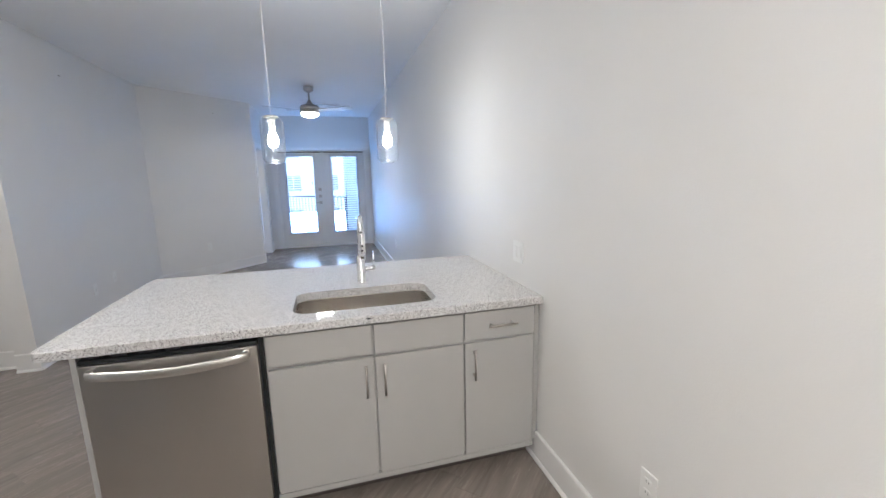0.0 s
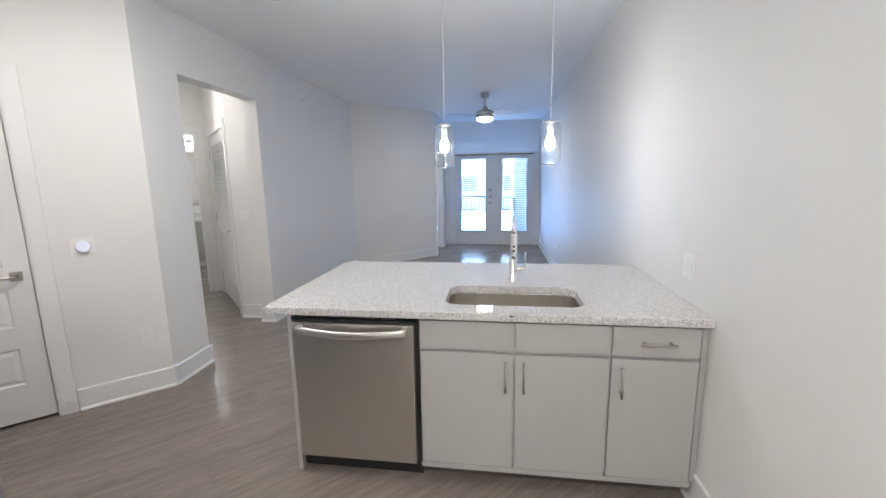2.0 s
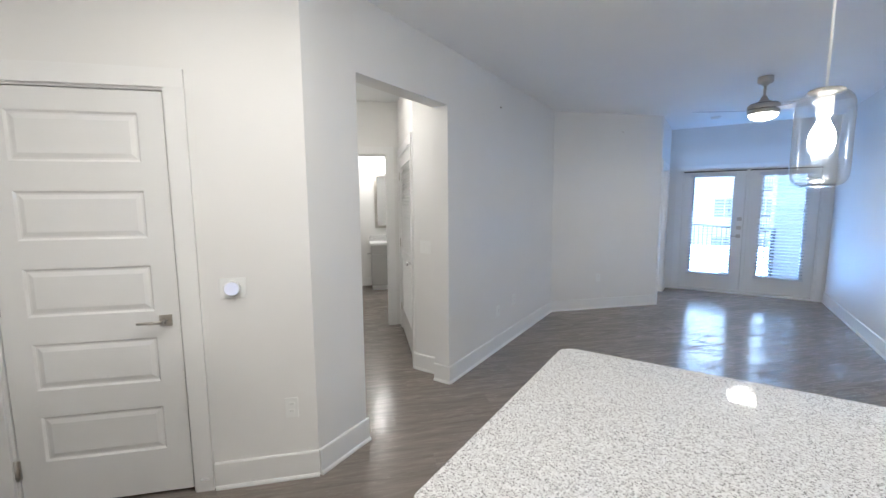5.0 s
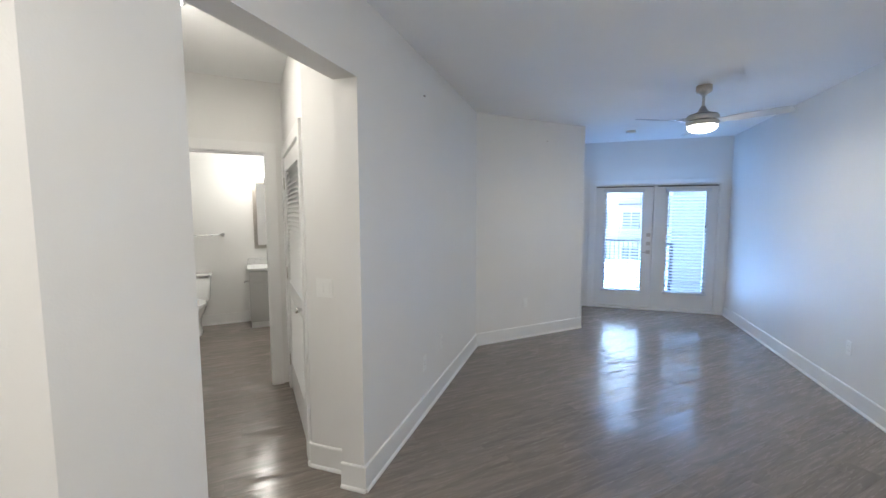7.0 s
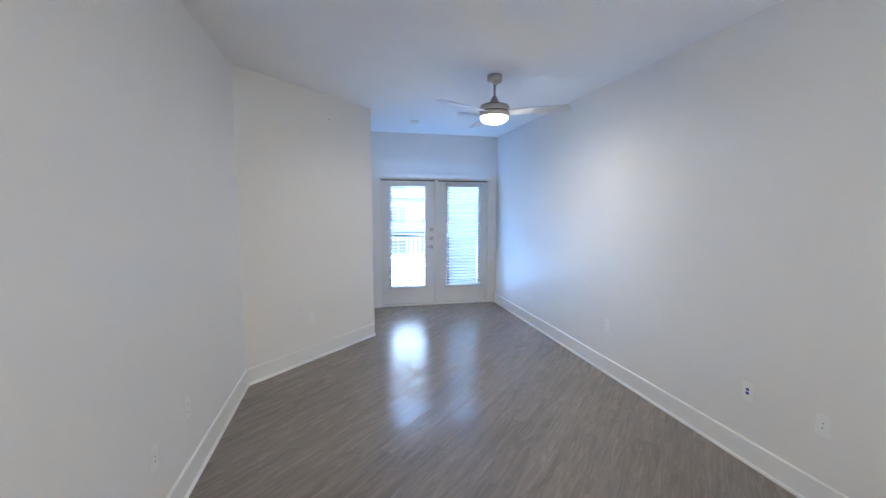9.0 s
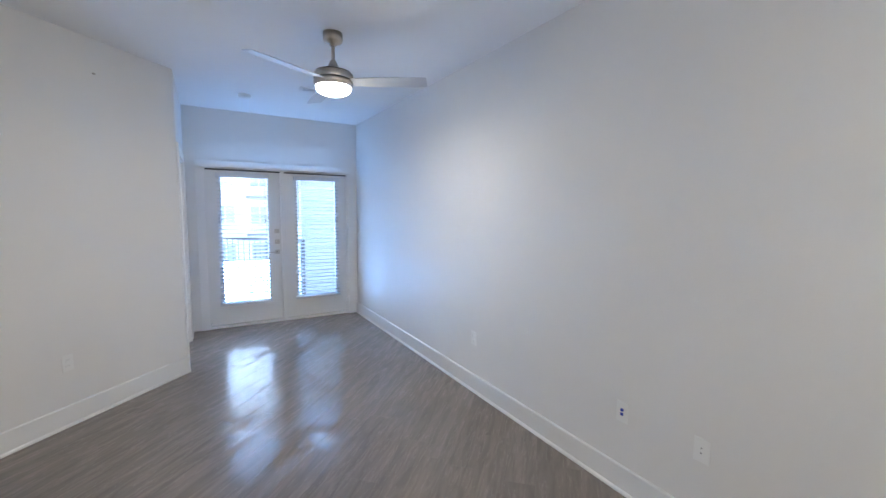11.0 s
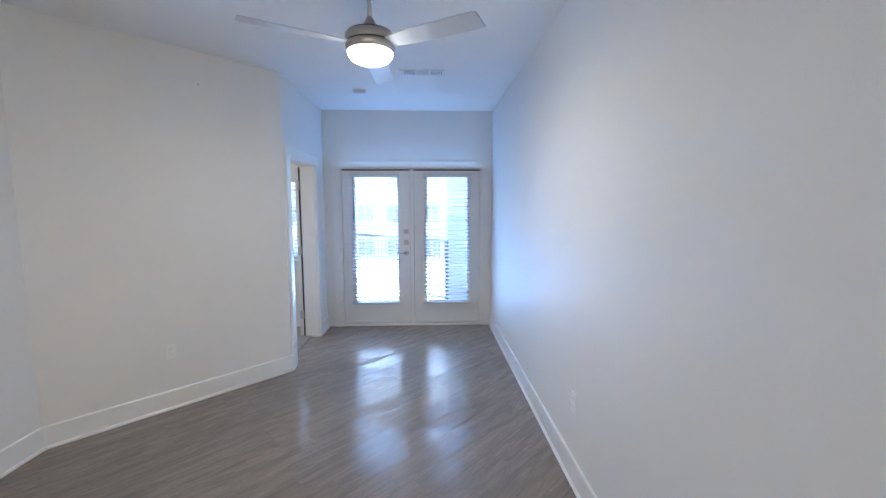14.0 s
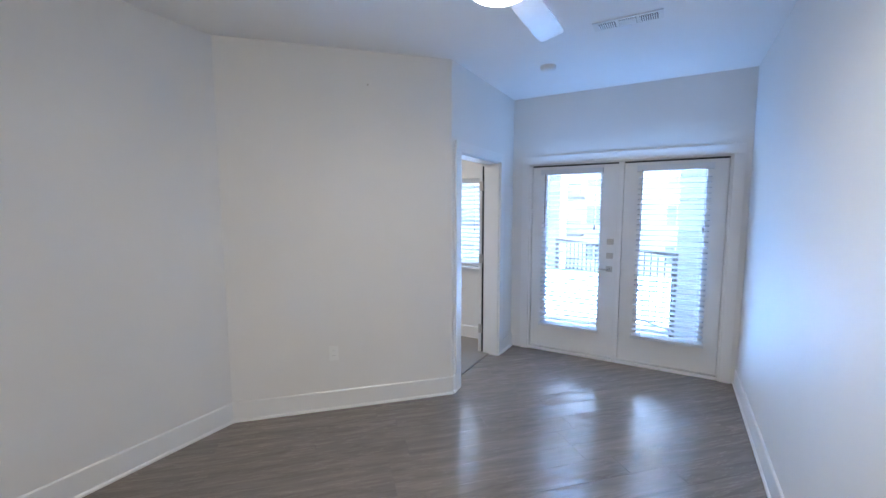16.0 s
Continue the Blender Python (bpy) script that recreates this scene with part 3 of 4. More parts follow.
tube(bm, [(b - 0.055, y, 0.98), (b - 0.055, y - 0.015, 0.98), (b - 0.055, y - 0.03, 0.98), (b - 0.055, y - 0.045, 0.98), (b - 0.055, y - 0.052, 0.98)], [0.012, 0.010, 0.020, 0.022, 0.012], 18)
part("knob", bm, CHROME, root, "round polished knob")

casing("door_frame_bath", BW, HE, 0.07, 0.84, 2.17)
casing("door_frame_bedroom", KNEE, (BX, FY), 0.14, 1.04, 2.08, thick=0.17)
# bedroom door, swung right back along the wall
BD = thing("bedroom_door", pose(BX - 0.190, KNEE[1] + 1.022, 0.0, 0, 0, 96), "white painted bedroom door swung fully open against the wall", "door")
bpart("leaf", (0.0, 0.42, 0.0, 0.035, 0.02, 2.05), DOORP, BD, bevel=0.001)
# Black strip drawn in as the shade of the gap between leaf and jamb.
bpart("hinge_gap_shade", (0.004, 0.03, -0.0175, -0.002, 0.02, 2.05), BLACK, BD, "black strip standing in for the shade in the hinge-side gap")
for z in (0.28, 1.06, 1.84):
    bm = bmesh.new()
    box(bm, -0.004, 0.0, -0.014, 0.032, z - 0.05, z + 0.05, 0.001)
    tube(bm, [(-0.002, -0.007, z - 0.05), (-0.002, -0.007, z + 0.05)], 0.006, 10)
    part("hinge", bm, NICKEL, BD, "satin nickel hinge")

# ---- patio doors with blinds ----


def blind(parent_name, cx, w, ztop, zbot, y, label, tilt=14, pitch=0.050):
    root = thing(parent_name, pose(cx, y, 0), label, "blind", "blinds")
    bpart("headrail", (-w / 2, w / 2, -0.030, 0.026, ztop - 0.055, ztop), VINYL, root, bevel=0.003)
    bpart("bottom_rail", (-w / 2, w / 2, -0.026, 0.024, zbot, zbot + 0.03), VINYL, root, bevel=0.003)
    bm = bmesh.new()
    box(bm, -w / 2 + 0.012, w / 2 - 0.012, -0.024, 0.024, -0.0014, 0.0014)
    data = mesh("slat", bm, VINYL)
    n = int((ztop - 0.065 - zbot - 0.03) / pitch)
    for i in range(n):
        s = new("slat", data)
        s.parent = root
        s.matrix_basis = pose(0, 0, zbot + 0.045 + i * pitch, tilt)
    for x in (-w * 0.36, w * 0.36):
        bm = bmesh.new()
        tube(bm, [(x, -0.026, ztop - 0.05), (x, -0.026, zbot + 0.02)], 0.0012, 6)
        part("ladder_cord", bm, VINYL, root)
    bm = bmesh.new()
    tube(bm, [(-w * 0.42, -0.036, ztop - 0.05), (-w * 0.42, -0.038, ztop - 0.62)], 0.004, 8)
    part("tilt_wand", bm, RUBBER, root, "slim tilt wand")
    bm = bmesh.new()
    tube(bm, [(w * 0.40, -0.036, ztop - 0.05), (w * 0.40, -0.038, ztop - 0.58)], 0.0015, 6)
    lathe(bm, [(0.002, ztop - 0.58), (0.007, ztop - 0.60), (0.008, ztop - 0.63), (0.003, ztop - 0.635)], 10, w * 0.40, -0.038)
    part("pull_cord", bm, RUBBER, root, "pull cord with small tassel")
    return root


PD0, PD1, PDZ = BX + 0.20, BX + 2.04, 2.08
casing("door_frame_patio", (BX, FY), (RX, FY), 0.20, 2.04, PDZ, width=0.085, thick=0.18)
FRAMES = thing("patio_door_frame", pose(0, FY + 0.03, 0), "white painted patio door frame with mullion and sill", "door frame", kind="structure")
for x0, x1 in ((PD0 + 0.012, PD0 + 0.022), (0.795, 0.845), (PD1 - 0.022, PD1 - 0.012)):
    bpart("post", (x0, x1, -0.02, 0.10, 0.03, PDZ - 0.014), DOORP, FRAMES, bevel=0.002)
bpart("threshold", (PD0 + 0.012, PD1 - 0.012, -0.025, 0.14, 0.0, 0.03), TRIM, FRAMES, bevel=0.003)


# Black strip drawn in as the shade line of the gap above the leaves.
bpart("gap_strip", (PD0 + 0.022, PD1 - 0.022, 0.008, 0.022, PDZ - 0.029, PDZ - 0.0135), BLACK, FRAMES)
# Stops and sweep added behind the leaves to block light leaking through the gaps.
bpart("head_stop", (PD0 + 0.012, PD1 - 0.012, 0.052, 0.075, PDZ - 0.06, PDZ - 0.013), TRIM, FRAMES)
bpart("door_sweep", (PD0 + 0.012, PD1 - 0.012, 0.056, 0.075, 0.028, 0.075), RUBBER, FRAMES)
for x0, x1 in ((PD0 + 0.012, PD0 + 0.045), (0.775, 0.865), (PD1 - 0.045, PD1 - 0.012)):
    bpart("side_stop", (x0, x1, 0.052, 0.074, 0.075, PDZ - 0.06), TRIM, FRAMES)


def patio_leaf(name, x0, x1, label, lockset):
    root = thing(name, pose(0, FY + 0.035, 0), label, "door", "patio doors")
    z0, z1, sx, zb, zt = 0.038, PDZ - 0.030, 0.145, 0.31, 1.99
    for n, dims in (("stile", (x0, x0 + sx, 0, 0.044, z0, z1)), ("stile", (x1 - sx, x1, 0, 0.044, z0, z1)), ("top_rail", (x0 + sx, x1 - sx, 0, 0.044, zt, z1)), ("bottom_rail", (x0 + sx, x1 - sx, 0, 0.044, z0, zb))):
        bpart(n, dims, DOORP, root)
    for dims in ((x0 + sx, x0 + sx + 0.02, zb, zt), (x1 - sx - 0.02, x1 - sx, zb, zt), (x0 + sx + 0.02, x1 - sx - 0.02, zb, zb + 0.02), (x0 + sx + 0.02, x1 - sx - 0.02, zt - 0.02, zt)):
        bpart("glazing_bead", (dims[0], dims[1], -0.008, 0.052, dims[2], dims[3]), DOORP, root, bevel=0.003)
    pane = bpart("pane", (x0 + sx + 0.02, x1 - sx - 0.02, 0.018, 0.024, zb + 0.02, zt - 0.02), GLASSM, root, "clear glass pane")
    pane.visible_shadow = False
    if lockset:
        xk = x1 - 0.055
        for z in (1.26, 1.115):
            bm = bmesh.new()
            box(bm, xk - 0.032, xk + 0.032, -0.010, 0.0, z - 0.030, z + 0.030, 0.004)
            tube(bm, [(xk, -0.010, z), (xk, -0.022, z)], 0.012, 12)
            part("deadbolt", bm, NICKEL, root, "square satin nickel deadbolt")
        lever(root, xk, 0.975, 0.0, -1)
    return root


patio_leaf("patio_door", PD0 + 0.025, 0.792, "white full-glass patio door leaf with deadbolts and lever", True)
patio_leaf("patio_door", 0.848, PD1 - 0.025, "fixed white full-glass patio door leaf beside the wall", False)
blind("blind", 0.335, 0.63, 2.015, 0.295, FY + 0.002, "white horizontal slat blind hung on the patio door, slats open")
blind("blind", 1.280, 0.63, 2.015, 0.295, FY + 0.002, "white horizontal slat blind hung on the fixed patio door, slats open")

# bedroom window
WX0, WX1 = -1.98, -0.64
WIN = thing("window_1", pose(0, FY, 0), "white bedroom window with sill", "window", kind="structure")
for dims in ((WX0, WX0 + 0.05, 0.05, 0.12, 0.90, 1.96), (WX1 - 0.05, WX1, 0.05, 0.12, 0.90, 1.96), (WX0 + 0.05, WX1 - 0.05, 0.05, 0.12, 0.90, 0.95), (WX0 + 0.05, WX1 - 0.05, 0.05, 0.12, 1.91, 1.96), (WX0 + 0.05, WX1 - 0.05, 0.06, 0.11, 1.43, 1.47)):
    bpart("window_frame", dims, TRIM, WIN)
bpart("window_sill", (WX0 - 0.04, WX1 + 0.04, -0.05, 0.05, 0.87, 0.90), TRIM, WIN, bevel=0.004)
pane = bpart("pane", (WX0 + 0.05, WX1 - 0.05, 0.08, 0.086, 0.95, 1.91), GLASSM, WIN)
pane.visible_shadow = False
blind("blind", (WX0 + WX1) / 2, WX1 - WX0 - 0.03, 1.955, 0.91, FY + 0.028, "white horizontal slat blind in the bedroom window", tilt=38)

# ---- outside ----
bm = bmesh.new()
box(bm, -4.0, 4.0, FY + 0.18, FY + 4.0, -0.35, -0.06)
solid("balcony_slab", bm, CONCRETE, "pale concrete balcony floor slab", "balcony", kind="structure")
bm = bmesh.new()
box(bm, -5.0, 5.0, FY + 0.18, FY + 4.0, 2.75, 3.0)
solid("balcony_soffit", bm, STUCCO, "pale stucco soffit over the balcony", "soffit", kind="structure")


def siding(name, x0, x1, y0, y1, z0, z1, label):
    root = thing(name, pose(0, 0, 0), label, "wall", kind="structure")
    bpart("core", (x0 + 0.02, x1 - 0.02, y0 + 0.02, y1 - 0.02, z0, z1), SIDING, root)
    n = int((z1 - z0) / 0.16)
    bm = bmesh.new()
    loft(bm, [[(x0, y0, 0), (x1, y0, 0), (x1, y1, 0), (x0, y1, 0)], [(x0 + 0.012, y0 + 0.012, 0.159), (x1 - 0.012, y0 + 0.012, 0.159), (x1 - 0.012, y1 - 0.012, 0.159), (x0 + 0.012, y1 - 0.012, 0.159)]], smooth=False)
    data = mesh("board", bm, SIDING)
    for i in range(n):
        o = new("board", data)
        o.parent = root
        o.matrix_basis = pose(0, 0, z0 + i * 0.16)
    return root


siding("balcony_wall", 1.335, 2.6, 11.72, 12.3, -0.06, 2.75, "grey lap-sided wall at the end of the balcony")

siding("balcony_column", -1.25, -0.60, 13.68, 14.2, -0.06, 2.75, "grey lap-sided column at the balcony corner")
RAIL = thing("balcony_railing", along((1.345, 11.58), (-0.60, 13.45)), "black metal balcony railing with thin pickets", "railing")
rl = length((1.345, 11.58), (-0.60, 13.45))
bpart("top_rail", (0, rl, -0.025, 0.025, 1.005, 1.045), RAILM, RAIL, bevel=0.004)
bpart("bottom_rail", (0, rl, -0.012, 0.012, 0.06, 0.085), RAILM, RAIL)
bm = bmesh.new()
box(bm, -0.0055, 0.0055, -0.0055, 0.0055, 0.085, 1.005)
data = mesh("picket", bm, RAILM)
for i in range(int(rl / 0.115)):
    o = new("picket", data)
    o.parent = RAIL
    o.matrix_basis = pose(0.06 + i * 0.115, 0, 0)
for s in (0.02, rl - 0.02):
    bpart("post", (s - 0.02, s + 0.02, -0.02, 0.02, -0.06, 1.005), RAILM, RAIL)

bm = bmesh.new()
box(bm, -400, 400, -200, 600, -7.2, -7.0)
solid("ground", bm, GROUNDM, "asphalt lot and ground below the balcony", "ground", kind="structure")


def block(name, x0, x1, y, depth, label):
    root = thing(name, pose(x0, y, -7.0), label, "building")
    w, h = x1 - x0, 12.6
    bpart("wall", (0, w, 0, depth, 0, h), STUCCO, root)
    bpart("roof", (-0.5, w + 0.5, -0.5, depth + 0.5, h, h + 0.4), ROOFM, root)
    pane = bmesh.new()
    box(pane, 0.06, 1.44, -0.02, 0.0, 0.06, 1.54)
    pdata = mesh("pane", pane, PANE)
    fr = bmesh.new()
    for d in ((0, 0.06, 0, 1.6), (1.44, 1.5, 0, 1.6), (0.06, 1.44, 0, 0.06), (0.06, 1.44, 1.54, 1.6), (0.72, 0.78, 0.06, 1.54)):
        box(fr, d[0], d[1], -0.06, 0.0, d[2], d[3])
    fdata = mesh("frame", fr, TRIM)
    sl = bmesh.new()
    box(sl, -0.3, 3.3, -1.4, 0.0, 0, 0.22)
    sdata = mesh("balcony", sl, STUCCO2)
    rb = bmesh.new()
    box(rb, -0.3, 3.3, -1.4, -1.36, 1.2, 1.26)
    for i in range(24):
        box(rb, -0.3 + i * 0.15, -0.28 + i * 0.15, -1.39, -1.37, 0.22, 1.2)
    rdata = mesh("balcony_rail", rb, RAILM)
    n = int(w / 6.0)
    for lv in range(4):
        for i in range(n):
            x = 1.2 + i * 6.0
            for dx in (0.0, 3.4):
                win = new("window", fdata)
                win.parent = root
                win.matrix_basis = pose(x + dx, 0, lv * 3.1 + 1.0)
                p = new("pane", pdata)
                p.parent = win
            if i % 2 == 0:
                for nm, dt in (("balcony", sdata), ("balcony_rail", rdata)):
                    o = new(nm, dt)
                    o.parent = root
                    o.matrix_basis = pose(x, 0, lv * 3.1)
    return root


block("apartment_building", -34, 20, 42, 14, "pale stucco apartment building across the lot with balconies")
block("apartment_building", 22, 64, 36, 14, "pale stucco apartment building further along the lot")

# ---- peninsula ----
CF, CY0, CY1, CZ = 2.70, 2.672, 3.80, 0.915


def front(name, parent, x0, x1, z0, z1, y=CF, thick=0.019):
    return bpart(name, (x0, x1, y, y + thick, z0, z1), CAB, parent, bevel=0.0025)


def pull(parent, x0, z0, x1, z1, y=CF, r=0.0055, out=0.032):
    bm = bmesh.new()
    tube(bm, [(x0, y - out, z0), (x1, y - out, z1)], r, 12)
    dx, dz = (x1 - x0), (z1 - z0)
    for f in (0.12, 0.88):
        tube(bm, [(x0 + dx * f, y, z0 + dz * f), (x0 + dx * f, y - out, z0 + dz * f)], 0.0045, 10)
    return part("handle", bm, NICKEL, parent, "satin nickel bar handle")


SB = thing("sink_cabinet", pose(0, 0, 0), "grey flat-front sink base cabinet under the granite worktop", "cabinet")
bpart("body", (0.562, 1.449, CF + 0.0195, 3.30, 0.11, 0.655), CAB, SB)
bpart("face_frame", (0.562, 1.449, CF + 0.0195, CF + 0.04, 0.655, 0.874), CAB, SB)
bpart("toe_kick", (0.562, 1.449, CF + 0.075, CF + 0.09, 0.0, 0.11), TOE, SB)
for x0, x1 in ((0.570, 1.013), (1.023, 1.445)):
    front("drawer_front", SB, x0, x1, 0.722, 0.862)
    d = front("door", SB, x0, x1, 0.110, 0.706)
bpart("bottom_rail", (0.562, 1.449, CF + 0.0005, CF + 0.019, 0.080, 0.1075), CAB, SB)
pull(SB, 0.978, 0.527, 0.978, 0.681)
pull(SB, 1.062, 0.527, 1.062, 0.681)
NB = thing("base_cabinet", pose(0, 0, 0), "narrow grey base cabinet with one drawer, against the wall", "cabinet")
bpart("body", (1.450, 1.832, CF + 0.0195, 3.30, 0.11, 0.874), CAB, NB)
bpart("toe_kick", (1.450, 1.832, CF + 0.075, CF + 0.09, 0.0, 0.11), TOE, NB)
bpart("filler", (1.833, 1.857, CF + 0.008, CF + 0.03, 0.11, 0.874), CAB, NB)
front("drawer_front", NB, 1.456, 1.826, 0.722, 0.862)
front("door", NB, 1.456, 1.826, 0.110, 0.706)
bpart("bottom_rail", (1.450, 1.832, CF + 0.0005, CF + 0.019, 0.080, 0.1075), CAB, NB)
pull(NB, 1.500, 0.527, 1.500, 0.681)
pull(NB, 1.570, 0.792, 1.718, 0.792)
EP = thing("end_panel", pose(0, 0, 0), "light grey end panel beside the dishwasher", "cabinet panel")
bpart("panel", (-0.108, -0.088, CF, 3.32, 0.0, 0.874), CAB, EP, bevel=0.001)
bm = bmesh.new()
box(bm, -0.108, RX - 0.003, 3.321, 3.34, 0.0, 0.874)
solid("back_panel", bm, CAB, "grey back panel of the peninsula under the overhang", "cabinet panel")

# worktop with a rounded outline and a cut-out for the bowl
bm = bmesh.new()


def worktop_outline(x0, x1, y0, y1, rl, rb):
    pts = [(x1, y0), (x1, y1)]
    for i in range(9):
        a = radians(90 + 90 * i / 8)
        pts.append((x0 + rb + rb * math.cos(a), y1 - rb + rb * math.sin(a)))
    for i in range(9):
        a = radians(180 + 90 * i / 8)
        pts.append((x0 + rl + rl * math.cos(a), y0 + rl + rl * math.sin(a)))
    return pts


def slab_with_hole(bm, outline_at, hole, z0, z1, e=0.004):
    outers = [[bm.verts.new((x, y, z)) for x, y in outline_at(d)] for z, d in ((z0, e), (z0 + e, 0), (z1 - e, 0), (z1, e))]
    holes = [[bm.verts.new((x, y, z)) for x, y in hole] for z in (z0, z1)]
    for a, b in zip(outers, outers[1:]):
        for i in range(len(a)):
            bm.faces.new((a[i], a[(i + 1) % len(a)], b[(i + 1) % len(a)], b[i]))
    a, b = holes
    for i in range(len(a)):
        bm.faces.new((a[i], b[i], b[(i + 1) % len(a)], a[(i + 1) % len(a)]))
    for o, h in ((outers[0], holes[0]), (outers[-1], holes[1])):
        edges = []
        for loop in (o, h):
            for i in range(len(loop)):
                edges.append(bm.edges.get((loop[i], loop[(i + 1) % len(loop)])))
        bmesh.ops.triangle_fill(bm, edges=edges, use_beauty=True)


SINK = (0.675, 1.355, 2.79, 3.15)
slab_with_hole(bm, lambda d: worktop_outline(-0.212 + d, RX - 0.002, CY0 + d, CY1 - d, 0.03, 0.06), rounded(*SINK, 0.075), CZ - 0.04, CZ)
WT = thing("worktop", pose(0, 0, 0), "speckled white and grey granite worktop on the peninsula", "worktop")
part("slab", bm, GRANITE, WT)
bm = bmesh.new()
tube(bm, [(0.992, CY0 - 0.0005, CZ - 0.010), (1.000, CY0 - 0.0008, CZ - 0.013), (1.008, CY0 - 0.0004, CZ - 0.012), (1.014, CY0 - 0.0005, CZ - 0.016)], [0.002, 0.0042, 0.003, 0.0015], 7)
part("chip", bm, BLACK, WT, "small dark chip in the granite edge")

SK = thing("sink", pose(0, 0, 0), "undermount stainless steel single-bowl sink", "sink")
bm = bmesh.new()
x0, x1, y0, y1 = SINK
loops = []
for d, z, r in ((-0.02, 0.873, 0.09), (0.0, 0.873, 0.075), (0.0003, 0.871, 0.075), (0.0008, 0.865, 0.075), (0.002, 0.78, 0.074), (0.0036, 0.706, 0.072), (0.004, 0.700, 0.072), (0.010, 0.688, 0.066), (0.020, 0.684, 0.058), (0.12, 0.680, 0.03)):
    loops.append([(x, y, z) for x, y in rounded(x0 + d, x1 - d, y0 + d, y1 - d, r)])
rings = [[bm.verts.new(p) for p in loop] for loop in loops]
for a, b in zip(rings, rings[1:]):
    for i in range(len(a)):
        bm.faces.new((a[i], a[(i + 1) % len(a)], b[(i + 1) % len(a)], b[i])).smooth = True
bm.faces.new(rings[-1])
bowl = part("bowl", bm, STEELH, SK)
sol = bowl.modifiers.new("solid", "SOLIDIFY")
sol.thickness, sol.offset = 0.002, -1
bm = bmesh.new()
lathe(bm, [(0.045, 0.6810), (0.045, 0.6835), (0.036, 0.6845), (0.030, 0.6825), (0.0, 0.6820)], 28, 1.005, 2.97, cap=False)
part("drain", bm, CHROME, SK, "round steel drain")

FX, FYY = 1.025, 3.27
FA = thing("faucet", pose(FX, FYY, CZ), "polished chrome pull-down kitchen faucet with side lever", "faucet")
bm = bmesh.new()
lathe(bm, [(0.027, 0.0), (0.027, 0.006), (0.023, 0.010), (0.022, 0.150), (0.019, 0.156), (0.015, 0.158)], 28)
part("body", bm, CHROME, FA)
bm = bmesh.new()
arc = [(0, 0, 0.15), (0, 0, 0.28), (0, -0.002, 0.315)]
for i in range(1, 10):
    a = radians(180 - 180 * i / 9)
    arc.append((0, -0.062 - 0.062 * math.cos(a) * 1.0, 0.320 + 0.060 * math.sin(a)))
arc += [(0, -0.124, 0.30)]
tube(bm, arc, 0.0135, 18)
part("spout", bm, CHROME, FA)
bm = bmesh.new()
tube(bm, [(0, -0.124, 0.305), (0, -0.124, 0.295), (0, -0.125, 0.20), (0, -0.126, 0.165), (0, -0.126, 0.158)], [0.014, 0.018, 0.019, 0.016, 0.012], 22)
head = part("spray_head", bm, CHROME, FA, "chrome spray head with two dark buttons")
for z in (0.235, 0.210):
    bm = bmesh.new()
    tube(bm, [(0, -0.143, z), (0, -0.148, z)], 0.006, 12)
    part("button", bm, RUBBER, head)
bm = bmesh.new()
tube(bm, [(0.015, 0, 0.075), (0.078, 0, 0.075), (0.080, 0, 0.075)], [0.016, 0.016, 0.014], 18)
tube(bm, [(0.070, 0, 0.080), (0.072, -0.002, 0.180)], [0.0065, 0.005], 12)
part("lever", bm, CHROME, FA)

# dishwasher
DW = thing("dishwasher", pose(0, 0, 0), "stainless steel dishwasher with bowed bar handle, built in under the worktop", "dishwasher")
bpart("tub", (-0.084, 0.558, CF + 0.03, 3.25, 0.02, 0.870), BLACK, DW)
bpart("door", (-0.078, 0.541, CF - 0.022, CF + 0.028, 0.105, 0.838), STEEL, DW, "brushed stainless door", bevel=0.004)
bpart("control_strip", (-0.078, 0.541, CF - 0.014, CF + 0.028, 0.840, 0.856), BLACK, DW, "black control strip on the top edge of the door")
# Black strip in the gap beside the dishwasher door.
bpart("gap_strip", (0.543, 0.560, CF + 0.004, CF + 0.028, 0.06, 0.870), BLACK, DW)
bpart("kick_plate", (-0.084, 0.558, CF + 0.05, CF + 0.065, 0.0, 0.10), BLACK, DW)
for i in range(6):
    bpart("vent_slot", (-0.06 + i * 0.09, -0.01 + i * 0.09, CF - 0.006, CF + 0.03, 0.860, 0.868), RUBBER, DW)
bm = bmesh.new()
loops = []
for i in range(25):
    f = i / 24
    px = -0.040 + f * 0.552
    out = 0.030 + 0.022 * math.sin(math.pi * f) ** 0.6
    pz = 0.812 - 0.016 * math.sin(math.pi * f)
    hh = 0.0185 if 0 < i < 24 else 0.015
    loops.append([(px, CF - 0.022 - out + 0.011 * math.cos(a) * (1 if math.cos(a) > 0 else 0.8), pz + hh * math.sin(a)) for a in [2 * math.pi * k / 18 for k in range(18)]])
loft(bm, loops)
for px in (-0.028, 0.500):
    box(bm, px - 0.012, px + 0.012, CF - 0.052, CF - 0.020, 0.798, 0.826, 0.003)
part("handle", bm, STEELB, DW, "bowed stainless bar handle")

# ---- refrigerator ----
FR = thing("refrigerator", pose(-0.343, 1.662, 0, 0, 0, -45), "stainless steel top-freezer refrigerator standing against the wall", "refrigerator")
bpart("cabinet", (0.004, 0.756, -0.80, -0.075, 0.03, 1.740), mat("fridge_side", (0.36, 0.36, 0.36), 0.5, var=0.02), FR, bevel=0.004)
bpart("freezer_door", (0, 0.76, -0.068, 0, 1.262, 1.750), FRIDGE, FR, "brushed steel freezer door with rounded edges", bevel=0.018)
bpart("fridge_door", (0, 0.76, -0.068, 0, 0.07, 1.232), FRIDGE, FR, "brushed steel lower door with rounded edges", bevel=0.018)
